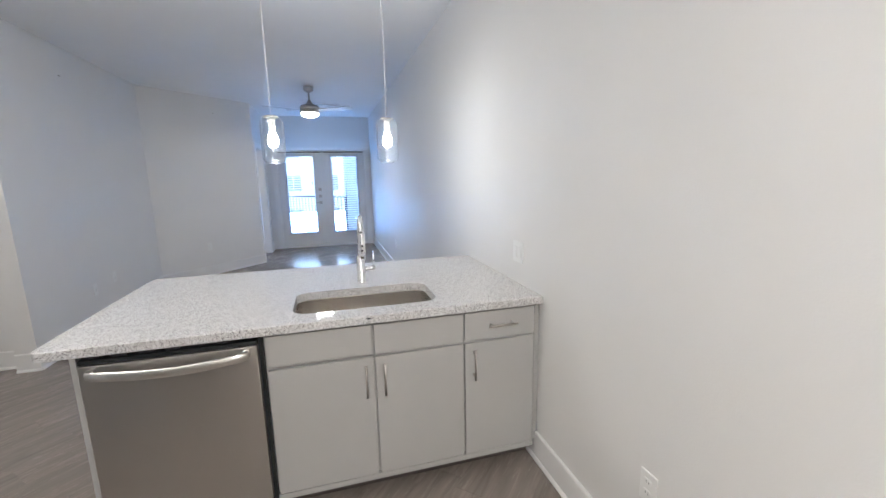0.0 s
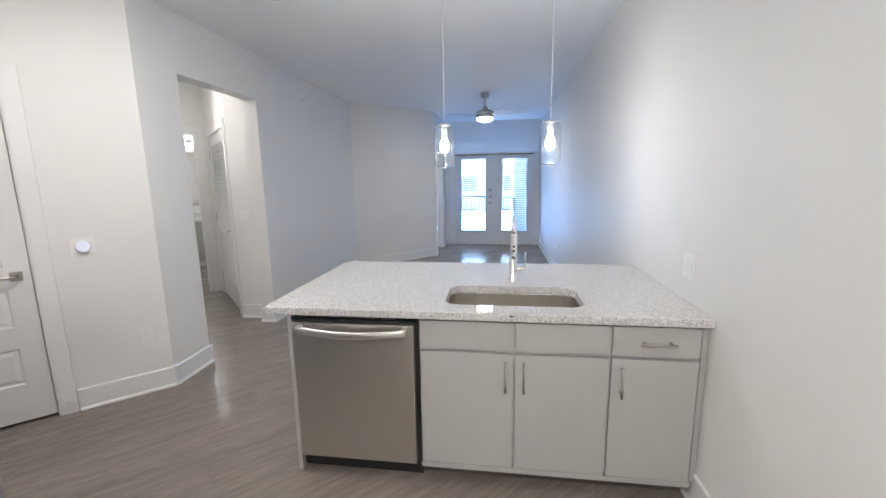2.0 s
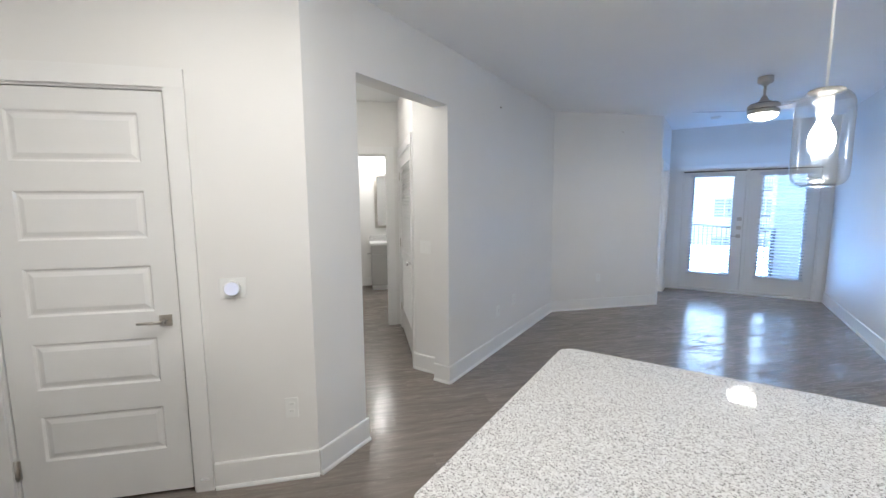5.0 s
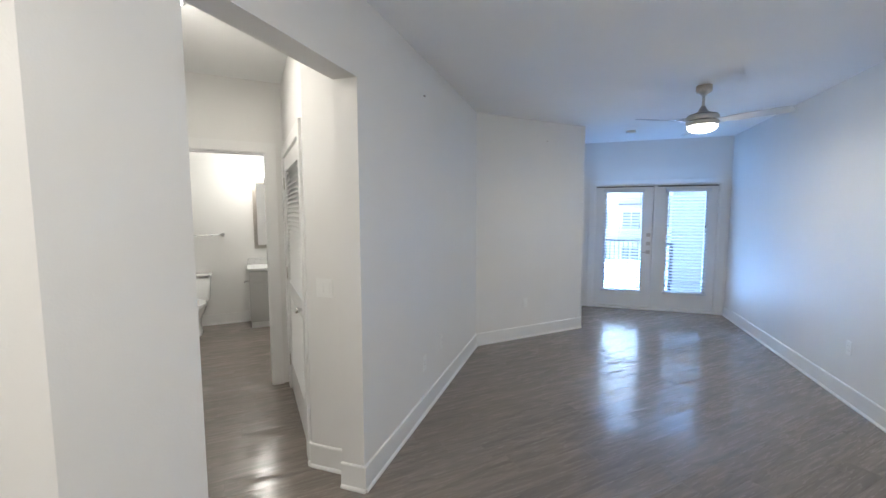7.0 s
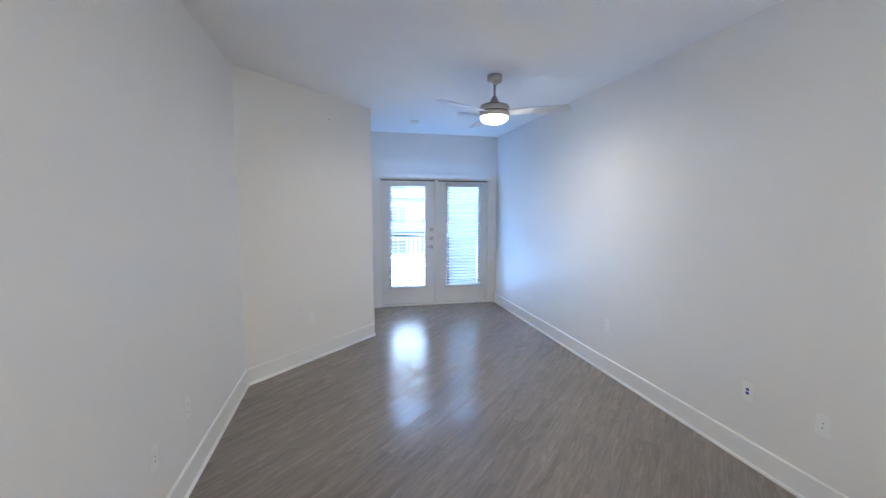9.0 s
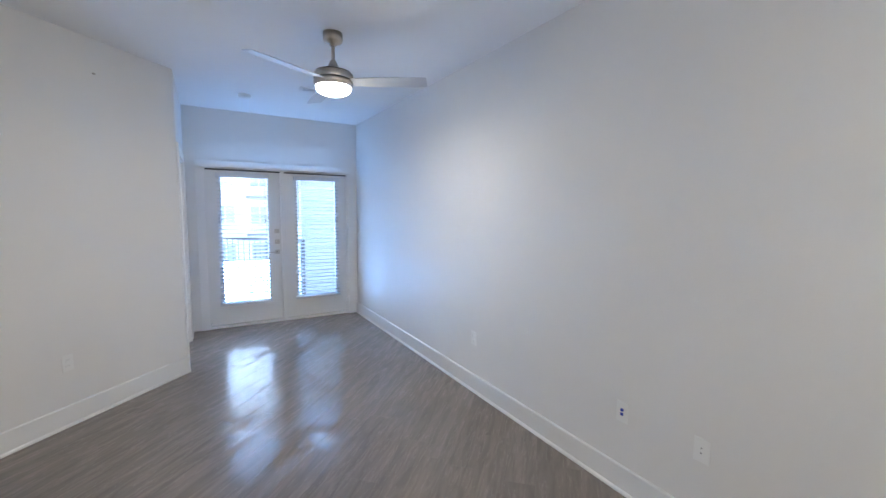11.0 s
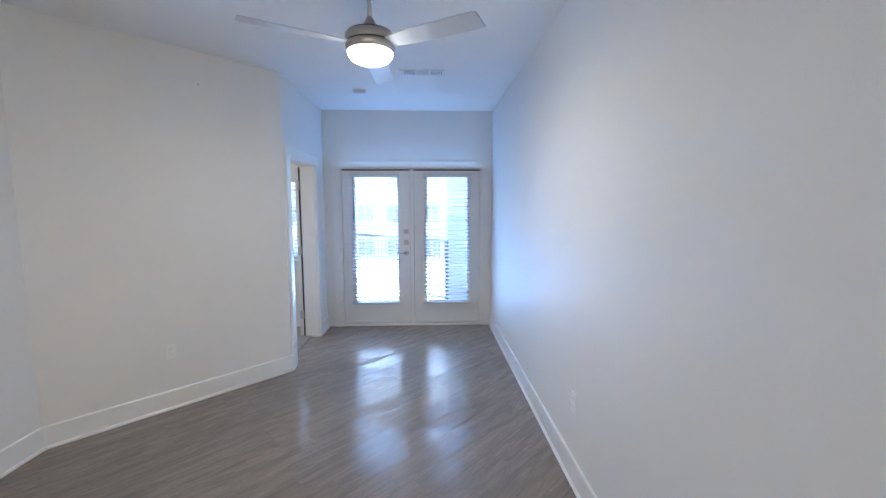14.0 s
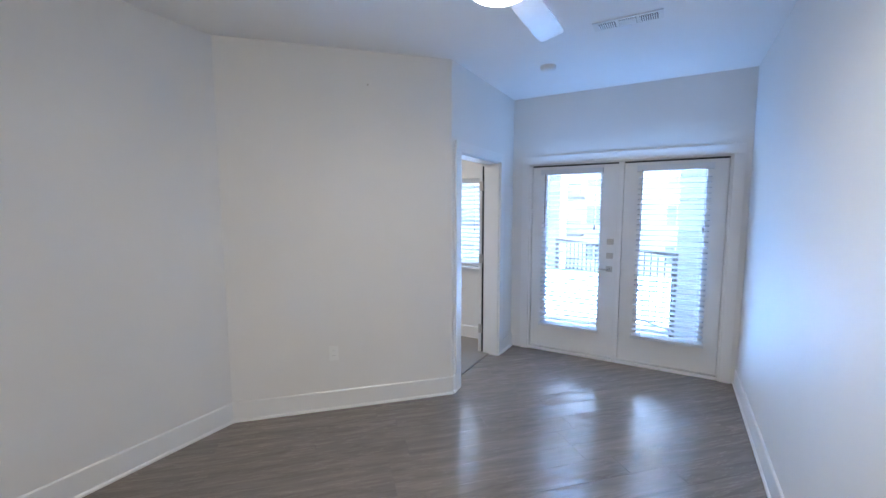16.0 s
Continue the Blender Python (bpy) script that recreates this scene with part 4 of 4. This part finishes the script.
bpart("door_gap", (0.02, 0.74, -0.072, -0.02, 1.232, 1.262), BLACK, FR)
# Pale door gasket behind both doors.
bpart("gap_strip", (0.012, 0.748, -0.074, -0.068, 0.08, 1.740), PLATE, FR)
bpart("toe_grille", (0.02, 0.74, -0.06, -0.04, 0.0, 0.065), RUBBER, FR)
bpart("badge", (0.030, 0.100, 0.0, 0.003, 1.600, 1.622), CHROME, FR, "small plain metal badge")

bpart("hinge_cap", (0.010, 0.060, -0.075, -0.015, 1.751, 1.764), RUBBER, FR, "small black hinge cap", bevel=0.003)

# ---- pendants ----


def pendant(x):
    root = thing("pendant_lamp", pose(x, 3.65, 0), "clear glass jar pendant lamp with lit bulb, hung over the peninsula", "pendant lamp", "pendants over the peninsula")
    bm = bmesh.new()
    lathe(bm, [(0.06, CEIL), (0.06, CEIL - 0.018), (0.012, CEIL - 0.028)], 28)
    part("canopy", bm, NICKEL, root)
    bm = bmesh.new()
    tube(bm, [(0, 0, CEIL - 0.02), (0, 0, 1.885)], 0.0036, 8)
    part("cord", bm, PLATE, root, "thin pale cord")
    bm = bmesh.new()
    lathe(bm, [(0.004, 1.888), (0.036, 1.884), (0.042, 1.880), (0.042, 1.873), (0.020, 1.869), (0.020, 1.862)], 28)
    part("cap", bm, NICKEL, root, "brushed metal cap of the glass")
    bm = bmesh.new()
    lathe(bm, [(0.020, 1.862), (0.020, 1.815), (0.017, 1.808), (0.015, 1.806)], 24)
    part("socket", bm, PLATE, root, "pale lamp socket")
    bm = bmesh.new()
    out = [(0.040, 1.876), (0.050, 1.871), (0.060, 1.860), (0.066, 1.842), (0.068, 1.820), (0.068, 1.650), (0.0665, 1.632), (0.061, 1.618), (0.052, 1.609), (0.040, 1.606)]
    lathe(bm, out, 40, cap=False)
    g = part("shade", bm, THIN, root, "clear glass jar shade open at the foot")
    g.visible_shadow = False
    rim = bmesh.new()
    lathe(rim, [(0.0405, 1.6075), (0.0385, 1.6070), (0.0375, 1.6050), (0.0385, 1.6030), (0.0405, 1.6035), (0.0412, 1.6055), (0.0405, 1.6075)], 40, cap=False)
    part("rim", rim, GLASSM, root, "thick polished glass rim").visible_shadow = False
    bm = bmesh.new()
    lathe(bm, [(0.013, 1.806), (0.014, 1.795), (0.018, 1.784), (0.026, 1.768), (0.0305, 1.750), (0.0315, 1.738), (0.0295, 1.722), (0.023, 1.709), (0.012, 1.702), (0.0, 1.700)], 28, cap=False)
    b = part("bulb", bm, BULB, root, "glowing round bulb")
    b.visible_shadow = False
    return root


pendant(0.575)
pendant(1.265)

# ---- ceiling fan ----
FAN = thing("ceiling_fan", pose(0.715, 7.35, 0), "brushed nickel three-blade ceiling fan with lit frosted dome", "ceiling fan")
bm = bmesh.new()
lathe(bm, [(0.067, CEIL), (0.067, CEIL - 0.05), (0.060, CEIL - 0.062), (0.032, CEIL - 0.075), (0.020, CEIL - 0.088)], 36)
part("canopy", bm, NICKEL, FAN)
bm = bmesh.new()
tube(bm, [(0, 0, CEIL - 0.08), (0, 0, 2.600)], 0.012, 14)
part("downrod", bm, NICKEL, FAN)
bm = bmesh.new()
lathe(bm, [(0.0165, 2.6170), (0.0238, 2.6040), (0.0412, 2.5692), (0.0778, 2.5475), (0.1235, 2.5361)], 40)
part("cone", bm, NICKEL, FAN)
bm = bmesh.new()
lathe(bm, [(0.1190, 2.5361), (0.1208, 2.5309)], 40)
lathe(bm, [(0.1336, 2.4805), (0.1336, 2.4761)], 40)
part("shadow_ring", bm, BLACK, FAN, "dark ring between the nickel bands")
bm = bmesh.new()
lathe(bm, [(0.1235, 2.5309), (0.1354, 2.5213), (0.1373, 2.4866), (0.1336, 2.4805)], 40)
part("motor_housing", bm, NICKEL, FAN)
bm = bmesh.new()
lathe(bm, [(0.1336, 2.4761), (0.1363, 2.4648), (0.1308, 2.4387), (0.1244, 2.4335)], 40)
part("light_ring", bm, NICKEL, FAN)
bm = bmesh.new()
lathe(bm, [(0.1244, 2.4352), (0.1208, 2.4161), (0.1052, 2.3969), (0.0778, 2.3830), (0.0412, 2.3743), (0.0000, 2.3717)], 40, cap=False)
d = part("dome", bm, DOME, FAN, "glowing frosted glass dome")
d.visible_shadow = False
for ang in (209, 89, -31):
    bm = bmesh.new()
    outline = [(0.13, -0.045), (0.30, -0.062), (0.62, -0.066), (0.66, -0.060), (0.665, 0.055), (0.60, 0.062), (0.30, 0.058), (0.13, 0.045)]
    loft(bm, [[(x, y, -0.003) for x, y in outline], [(x, y, 0.003) for x, y in outline]], smooth=False)
    bl = part("blade", bm, BLADE, FAN, "silver fan blade", pose(0, 0, 2.470, 0, 0, ang) @ pose(0, 0, 0, -12))

# ---- ceiling and wall fittings ----
V = thing("ceiling_vent", pose(0.985, 8.82, CEIL), "white three-section ceiling air vent", "air vent")
bpart("frame", (-0.205, 0.205, -0.065, 0.065, -0.008, 0.0), TRIM, V, bevel=0.002)
for k in range(3):
    xc = -0.122 + k * 0.122
    bpart("grille_back", (xc - 0.052, xc + 0.052, -0.042, 0.042, -0.0095, -0.0082), SLOT, V)
    for i in range(8):
        if k == 1:
            bpart("slat", (xc - 0.050, xc + 0.050, -0.040 + i * 0.0105, -0.0345 + i * 0.0105, -0.014, -0.0085), TRIM, V)
        else:
            bpart("slat", (xc - 0.050 + i * 0.0127, xc - 0.0435 + i * 0.0127, -0.041, 0.041, -0.014, -0.0085), TRIM, V)
SM = thing("smoke_detector", pose(0.315, 9.41, CEIL), "round white ceiling smoke detector", "smoke detector")
bm = bmesh.new()
lathe(bm, [(0.065, 0.0), (0.066, -0.012), (0.060, -0.026), (0.045, -0.034), (0.0, -0.036)], 32, cap=False)
part("body", bm, PLATE, SM)

RC = thing("recessed_light", pose(-2.52, 4.60, CEIL), "round lit flush ceiling light in the hallway", "ceiling light")
bm = bmesh.new()
lathe(bm, [(0.095, 0.0), (0.095, -0.010), (0.080, -0.014)], 32)
part("trim_ring", bm, TRIM, RC)
bm = bmesh.new()
lathe(bm, [(0.078, -0.0145), (0.060, -0.022), (0.0, -0.025)], 32, cap=False)
lens = part("lens", bm, SHADE, RC, "glowing lens")
lens.visible_shadow = False


def plate(name, p0, p1, s, z, label, kindof="duplex"):
    """A wall plate on the face of the wall p0-p1."""
    root = thing(name, along(p0, p1) @ pose(s, 0, z), label, "outlet" if kindof in ("duplex", "jack", "coax") else "switch")
    w = 0.058 if kindof == "double" else 0.0355
    bpart("cover", (-w, w, -0.006, 0.0, -0.058, 0.058), PLATE, root, bevel=0.002)
    if kindof == "duplex":
        for dz in (-0.021, 0.021):
            bm = bmesh.new()
            loft(bm, [[(x, -0.006, zz + dz) for x, zz in rounded(-0.017, 0.017, -0.014, 0.014, 0.009, 4)], [(x, -0.0085, zz + dz) for x, zz in rounded(-0.016, 0.016, -0.013, 0.013, 0.009, 4)]], smooth=False)
            r = part("receptacle", bm, PLATE, root)
            for dx in (-0.006, 0.006):
                bpart("slot", (dx - 0.001, dx + 0.001, -0.0090, -0.0084, dz - 0.002, dz + 0.006), SLOT, r)
    elif kindof == "jack":
        for dz in (-0.012, 0.012):
            bpart("jack", (-0.009, 0.009, -0.0085, -0.006, dz - 0.008, dz + 0.008), BLUEJ, root, "small dark blue jack")
    elif kindof == "coax":
        for dz in (-0.012, 0.012):
            bpart("screw", (-0.003, 0.003, -0.0078, -0.006, dz - 0.003, dz + 0.003), SLOT, root)
    else:
        for dx in ((-0.023, 0.023) if kindof == "double" else (0.0,)):
            bpart("rocker", (dx - 0.016, dx + 0.016, -0.010, -0.006, -0.033, 0.033), PLATE, root, bevel=0.002)
    return root


def east(y):
    return FY - y


E0, E1 = (RX, FY), (RX, -1.0)
plate("outlet", E0, E1, east(5.74), 0.46, "small white jack plate with two blue jacks low on the wall", "jack")
plate("outlet", E0, E1, east(5.32), 0.46, "white blank coax plate low on the wall", "coax")
plate("outlet", E0, E1, east(7.19), 0.47, "white duplex outlet low on the long wall")
plate("outlet", E0, E1, east(1.94), 0.44, "white duplex outlet in the kitchen wall")
plate("switch_plate", E0, E1, east(2.95), 1.09, "white outlet plate above the worktop", "double")
plate("outlet", (LX, OPEN1), BEND, 6.27 - OPEN1, 0.46, "white duplex outlet low on the living room wall")
plate("outlet", (LX, OPEN1), BEND, 5.85 - OPEN1, 0.42, "white blank coax plate low on the living room wall", "coax")
plate("outlet", BEND, KNEE, 0.75, 0.46, "white duplex outlet on the angled wall")
plate("outlet", CORN, TURNP, 1.448, 0.425, "white duplex outlet under the thermostat")
plate("switch_plate", HC, (LX - 0.15, HC[1]), 0.13, 1.17, "white double switch plate in the hallway", "double")

for p0, p1, s, z in ((BEND, KNEE, 1.06, 2.55), ((LX, OPEN1), BEND, 1.0, 2.52)):
    S = thing("wall_anchor", along(p0, p1) @ pose(s, 0, z), "small metal cable stub high on the white wall", "wall fitting")
    bm = bmesh.new()
    tube(bm, [(0, 0, 0), (0, -0.018, -0.004)], 0.007, 10)
    part("stub", bm, NICKEL, S)
    bm = bmesh.new()
    tube(bm, [(0.02, 0, 0.008), (0.02, -0.008, 0.008)], 0.004, 8)
    part("screw", bm, PLATE, S)

TH = thing("thermostat", along(CORN, TURNP) @ pose(1.185, 0, 1.125), "round thermostat with faint blue display on a square white plate", "thermostat")
bpart("back_plate", (-0.065, 0.065, -0.006, 0.0, -0.055, 0.055), PLATE, TH, bevel=0.003)
bm = bmesh.new()
tube(bm, [(0, -0.006, 0), (0, -0.026, 0), (0, -0.030, 0)], [0.040, 0.040, 0.036], 32)
part("dial", bm, PLATE, TH)
bm = bmesh.new()
tube(bm, [(0, -0.0302, 0), (0, -0.0316, 0)], 0.034, 32)
part("display", bm, glow("thermostat_display", (0.35, 0.45, 1.0), 0.02), TH, "faint blue round display")
bm = bmesh.new()
tube(bm, [(1.00, -0.018, 0.07), (0.985, -0.055, 0.09)], [0.006, 0.004], 10)
lathe(bm, [(0.008, 0.09), (0.008, 0.10)], 10, 0.984, -0.058)
solid("door_bumper", bm, PLATE, "small white spring door bumper on the casing", "door stop", m=along(CORN, TURNP))

# ---- bathroom ----
# local frame: x = u (away from the door), y = -v
VY0, VY1, VU = -0.615, 0.305, 2.16
VA = thing("vanity_cabinet", BATH, "grey vanity cabinet with white top against the bathroom wall", "vanity cabinet")
bpart("body", (VU, 2.645, VY0, VY1, 0.09, 0.82), CAB, VA)
bpart("toe_kick", (VU + 0.03, 2.60, VY0, VY1 - 0.01, 0.0, 0.09), TRIM, VA)
for i in range(2):
    a0 = VY1 - 0.455 - i * 0.455
    bpart("drawer_front", (VU - 0.019, VU, a0, a0 + 0.445, 0.665, 0.81), CAB, VA, bevel=0.002)
    bpart("door", (VU - 0.019, VU, a0, a0 + 0.445, 0.10, 0.655), CAB, VA, bevel=0.002)
VT = thing("vanity_worktop", BATH, "white vanity top with speckled backsplash", "worktop")
bpart("slab", (VU - 0.035, 2.645, VY0, VY1 + 0.02, 0.822, 0.86), PLATE, VT, bevel=0.004)
bpart("backsplash", (2.622, 2.645, VY0, VY1 + 0.02, 0.86, 0.96), GRANITE, VT, "speckled granite backsplash")
TPH = thing("paper_holder", BATH, "chrome toilet paper holder on the side of the vanity", "paper holder")
bm = bmesh.new()
tube(bm, [(2.32, VY1, 0.66), (2.32, VY1 + 0.06, 0.66), (2.32, VY1 + 0.065, 0.66)], 0.006, 10)
tube(bm, [(2.25, VY1 + 0.06, 0.66), (2.39, VY1 + 0.06, 0.66)], 0.007, 10)
part("bar", bm, CHROME, TPH)
MI = thing("bath_mirror", BATH, "tall mirror in a brushed silver frame over the vanity", "mirror")
my0, my1, mz0, mz1, mu = -0.50, 0.21, 1.10, 2.12, 2.645
for dims in ((my0, my0 + 0.05, mz0, mz1), (my1 - 0.05, my1, mz0, mz1), (my0 + 0.05, my1 - 0.05, mz0, mz0 + 0.05), (my0 + 0.05, my1 - 0.05, mz1 - 0.05, mz1)):
    bpart("frame", (mu - 0.03, mu, dims[0], dims[1], dims[2], dims[3]), NICKEL, MI, bevel=0.003)
bpart("glass", (mu - 0.010, mu, my0 + 0.05, my1 - 0.05, mz0 + 0.05, mz1 - 0.05), MIRROR, MI, "mirror glass")
VL = thing("vanity_light", BATH, "three-shade bathroom vanity light, lit", "wall lamp")
bpart("back_plate", (2.625, 2.645, -0.45, 0.10, 2.26, 2.32), CHROME, VL, bevel=0.003)
for yy in (-0.38, -0.16, 0.06):
    bm = bmesh.new()
    lathe(bm, [(0.045, 2.16), (0.050, 2.18), (0.050, 2.38), (0.045, 2.40)], 20, 2.52, yy)
    sh = part("shade", bm, SHADE, VL, "glowing white glass shade")
    sh.visible_shadow = False
    bm = bmesh.new()
    tube(bm, [(2.625, yy, 2.29), (2.56, yy, 2.29)], 0.010, 10)
    part("arm", bm, CHROME, VL)
TB = thing("towel_bar", BATH, "straight chrome towel bar on the bathroom wall", "towel bar")
bm = bmesh.new()
tube(bm, [(2.585, 0.62, 1.32), (2.585, 1.24, 1.32)], 0.008, 12)
part("bar", bm, CHROME, TB)
for yy in (0.62, 1.24):
    bpart("bracket", (2.572, 2.65, yy - 0.024, yy + 0.024, 1.296, 1.344), CHROME, TB, bevel=0.003)

TO = thing("toilet", BATH @ pose(2.645, 1.02, 0), "white ceramic two-piece toilet with closed lid", "toilet")


def oval(u0, u1, hw, z, n=32, sq=2.4):
    pts = []
    for i in range(n):
        a = 2 * math.pi * i / n
        c, s = math.cos(a), math.sin(a)
        pts.append(((u0 + u1) / 2 + (u1 - u0) / 2 * math.copysign(abs(c) ** (2 / sq), c), hw * math.copysign(abs(s) ** (2 / sq), s), z))
    return pts


bm = bmesh.new()
loft(bm, [oval(-0.64, -0.10, 0.125, 0.0), oval(-0.62, -0.10, 0.115, 0.03), oval(-0.58, -0.10, 0.100, 0.14), oval(-0.60, -0.08, 0.115, 0.22), oval(-0.67, -0.05, 0.165, 0.32), oval(-0.70, -0.04, 0.182, 0.375), oval(-0.70, -0.04, 0.182, 0.388)])
part("bowl", bm, CERAMIC, TO)
bm = bmesh.new()
loft(bm, [oval(-0.705, -0.20, 0.186, 0.390), oval(-0.71, -0.20, 0.190, 0.402), oval(-0.705, -0.20, 0.186, 0.410)])
part("seat", bm, CERAMIC, TO)
bm = bmesh.new()
loft(bm, [oval(-0.700, -0.20, 0.182, 0.412), oval(-0.705, -0.20, 0.186, 0.424), oval(-0.690, -0.21, 0.175, 0.434)])
part("lid", bm, CERAMIC, TO)
bm = bmesh.new()
loft(bm, [[(x, y, z) for x, y in rounded(-0.195, -0.005, -w, w, 0.04)] for z, w in ((0.39, 0.19), (0.42, 0.205), (0.745, 0.225))])
part("tank", bm, CERAMIC, TO)
bm = bmesh.new()
loft(bm, [[(x, y, z) for x, y in rounded(-0.21 + d, -0.003, -0.24 + d, 0.24 - d, 0.035)] for z, d in ((0.747, 0.0), (0.775, 0.0), (0.783, 0.008))])
part("tank_lid", bm, CERAMIC, TO)
bm = bmesh.new()
tube(bm, [(-0.20, 0.14, 0.68), (-0.225, 0.14, 0.68), (-0.228, 0.07, 0.672)], 0.007, 10)
part("flush_lever", bm, CHROME, TO)

# ---- floor planks ----
PW, PL = 0.178, 1.22
bm = bmesh.new()
loft(bm, [[(0.0003, 0.0003, -0.006), (PL - 0.0003, 0.0003, -0.006), (PL - 0.0003, PW - 0.0003, -0.006), (0.0003, PW - 0.0003, -0.006)],
          [(0.0003, 0.0003, -0.0004), (PL - 0.0003, 0.0003, -0.0004), (PL - 0.0003, PW - 0.0003, -0.0004), (0.0003, PW - 0.0003, -0.0004)],
          [(0.0006, 0.0006, 0.0), (PL - 0.0006, 0.0006, 0.0), (PL - 0.0006, PW - 0.0006, 0.0), (0.0006, PW - 0.0006, 0.0)]], smooth=False)
plank_mesh = mesh("plank", bm, PLANK)


def inside(x, y):
    if -1.0 < y < 10.32 and x < RX:
        if y < 2.32:
            main = x + y > -0.32
        elif y < TURNP[1]:
            main = y - x < 4.97
        elif y < 7.62:
            main = x > LX - 0.02
        elif y < 8.85:
            main = x > LX + (y - 7.62) - 0.02
        else:
            main = x > BX - 0.06
        if main:
            return True
    if -6.8 < x < LX and 1.6 < x + y < 3.6 and 2.6 < y < 6.2 and y - x < 9.05:
        return True
    q = BATH.inverted() @ Vector((x, y, 0))
    return -0.1 < q.x < 2.66 and -0.63 < q.y < 1.91


rng = random.Random(4)
c45 = math.sqrt(0.5)
count = 0
for row in range(-75, 75):
    start = rng.uniform(0, PL)
    for col in range(-12, 16):
        a0, b0 = col * PL + start - 2, row * PW
        hit = False
        for i in range(9):
            for j in (0.1, 0.9):
                a, b = a0 + PL * i / 8, b0 + PW * j
                if inside((a - b) * c45, (a + b) * c45):
                    hit = True
        if not hit:
            continue
        corners = [((a0 + i - b0 - j) * c45, (a0 + i + b0 + j) * c45) for i in (0, PL) for j in (0, PW)]
        if max(x for x, y in corners) > RX + 0.14 or max(y for x, y in corners) > FY + 0.16 or min(y for x, y in corners) < -1.1:
            # cut at the walls
            poly = [((a0 - b0) * c45, (a0 + b0) * c45), ((a0 + PL - b0) * c45, (a0 + PL + b0) * c45), ((a0 + PL - b0 - PW) * c45, (a0 + PL + b0 + PW) * c45), ((a0 - b0 - PW) * c45, (a0 + b0 + PW) * c45)]
            for nx, ny, lim in ((1, 0, RX + 0.05), (0, 1, FY + 0.02), (0, -1, 1.05)):
                out = []
                for k in range(len(poly)):
                    p, q = poly[k], poly[(k + 1) % len(poly)]
                    dp, dq = nx * p[0] + ny * p[1] - lim, nx * q[0] + ny * q[1] - lim
                    if dp <= 0:
                        out.append(p)
                    if dp * dq < 0:
                        f = dp / (dp - dq)
                        out.append((p[0] + f * (q[0] - p[0]), p[1] + f * (q[1] - p[1])))
                poly = out
                if len(poly) < 3:
                    break
            if len(poly) < 3:
                continue
            bm = bmesh.new()
            loc = [((x + y) * c45 - a0, (y - x) * c45 - b0) for x, y in poly]
            mx, my2 = sum(p[0] for p in loc) / len(loc), sum(p[1] for p in loc) / len(loc)
            if max(p[0] for p in loc) - min(p[0] for p in loc) < 0.03 or max(p[1] for p in loc) - min(p[1] for p in loc) < 0.02:
                bm.free()
                continue

            def shrunk(d):
                return [(x + d * (1 if x < mx else -1), y + d * (1 if y < my2 else -1)) for x, y in loc]

            loft(bm, [[(x, y, -0.006) for x, y in shrunk(0.0003)], [(x, y, -0.0004) for x, y in shrunk(0.0003)], [(x, y, 0.0) for x, y in shrunk(0.0006)]], smooth=False)
            data = mesh("plank", bm, PLANK)
        else:
            data = plank_mesh
        o = new("plank", data)
        o.parent = floor_ob
        o.matrix_basis = pose(a0 * c45 - b0 * c45, a0 * c45 + b0 * c45, 0, 0, 0, 45)
        count += 1
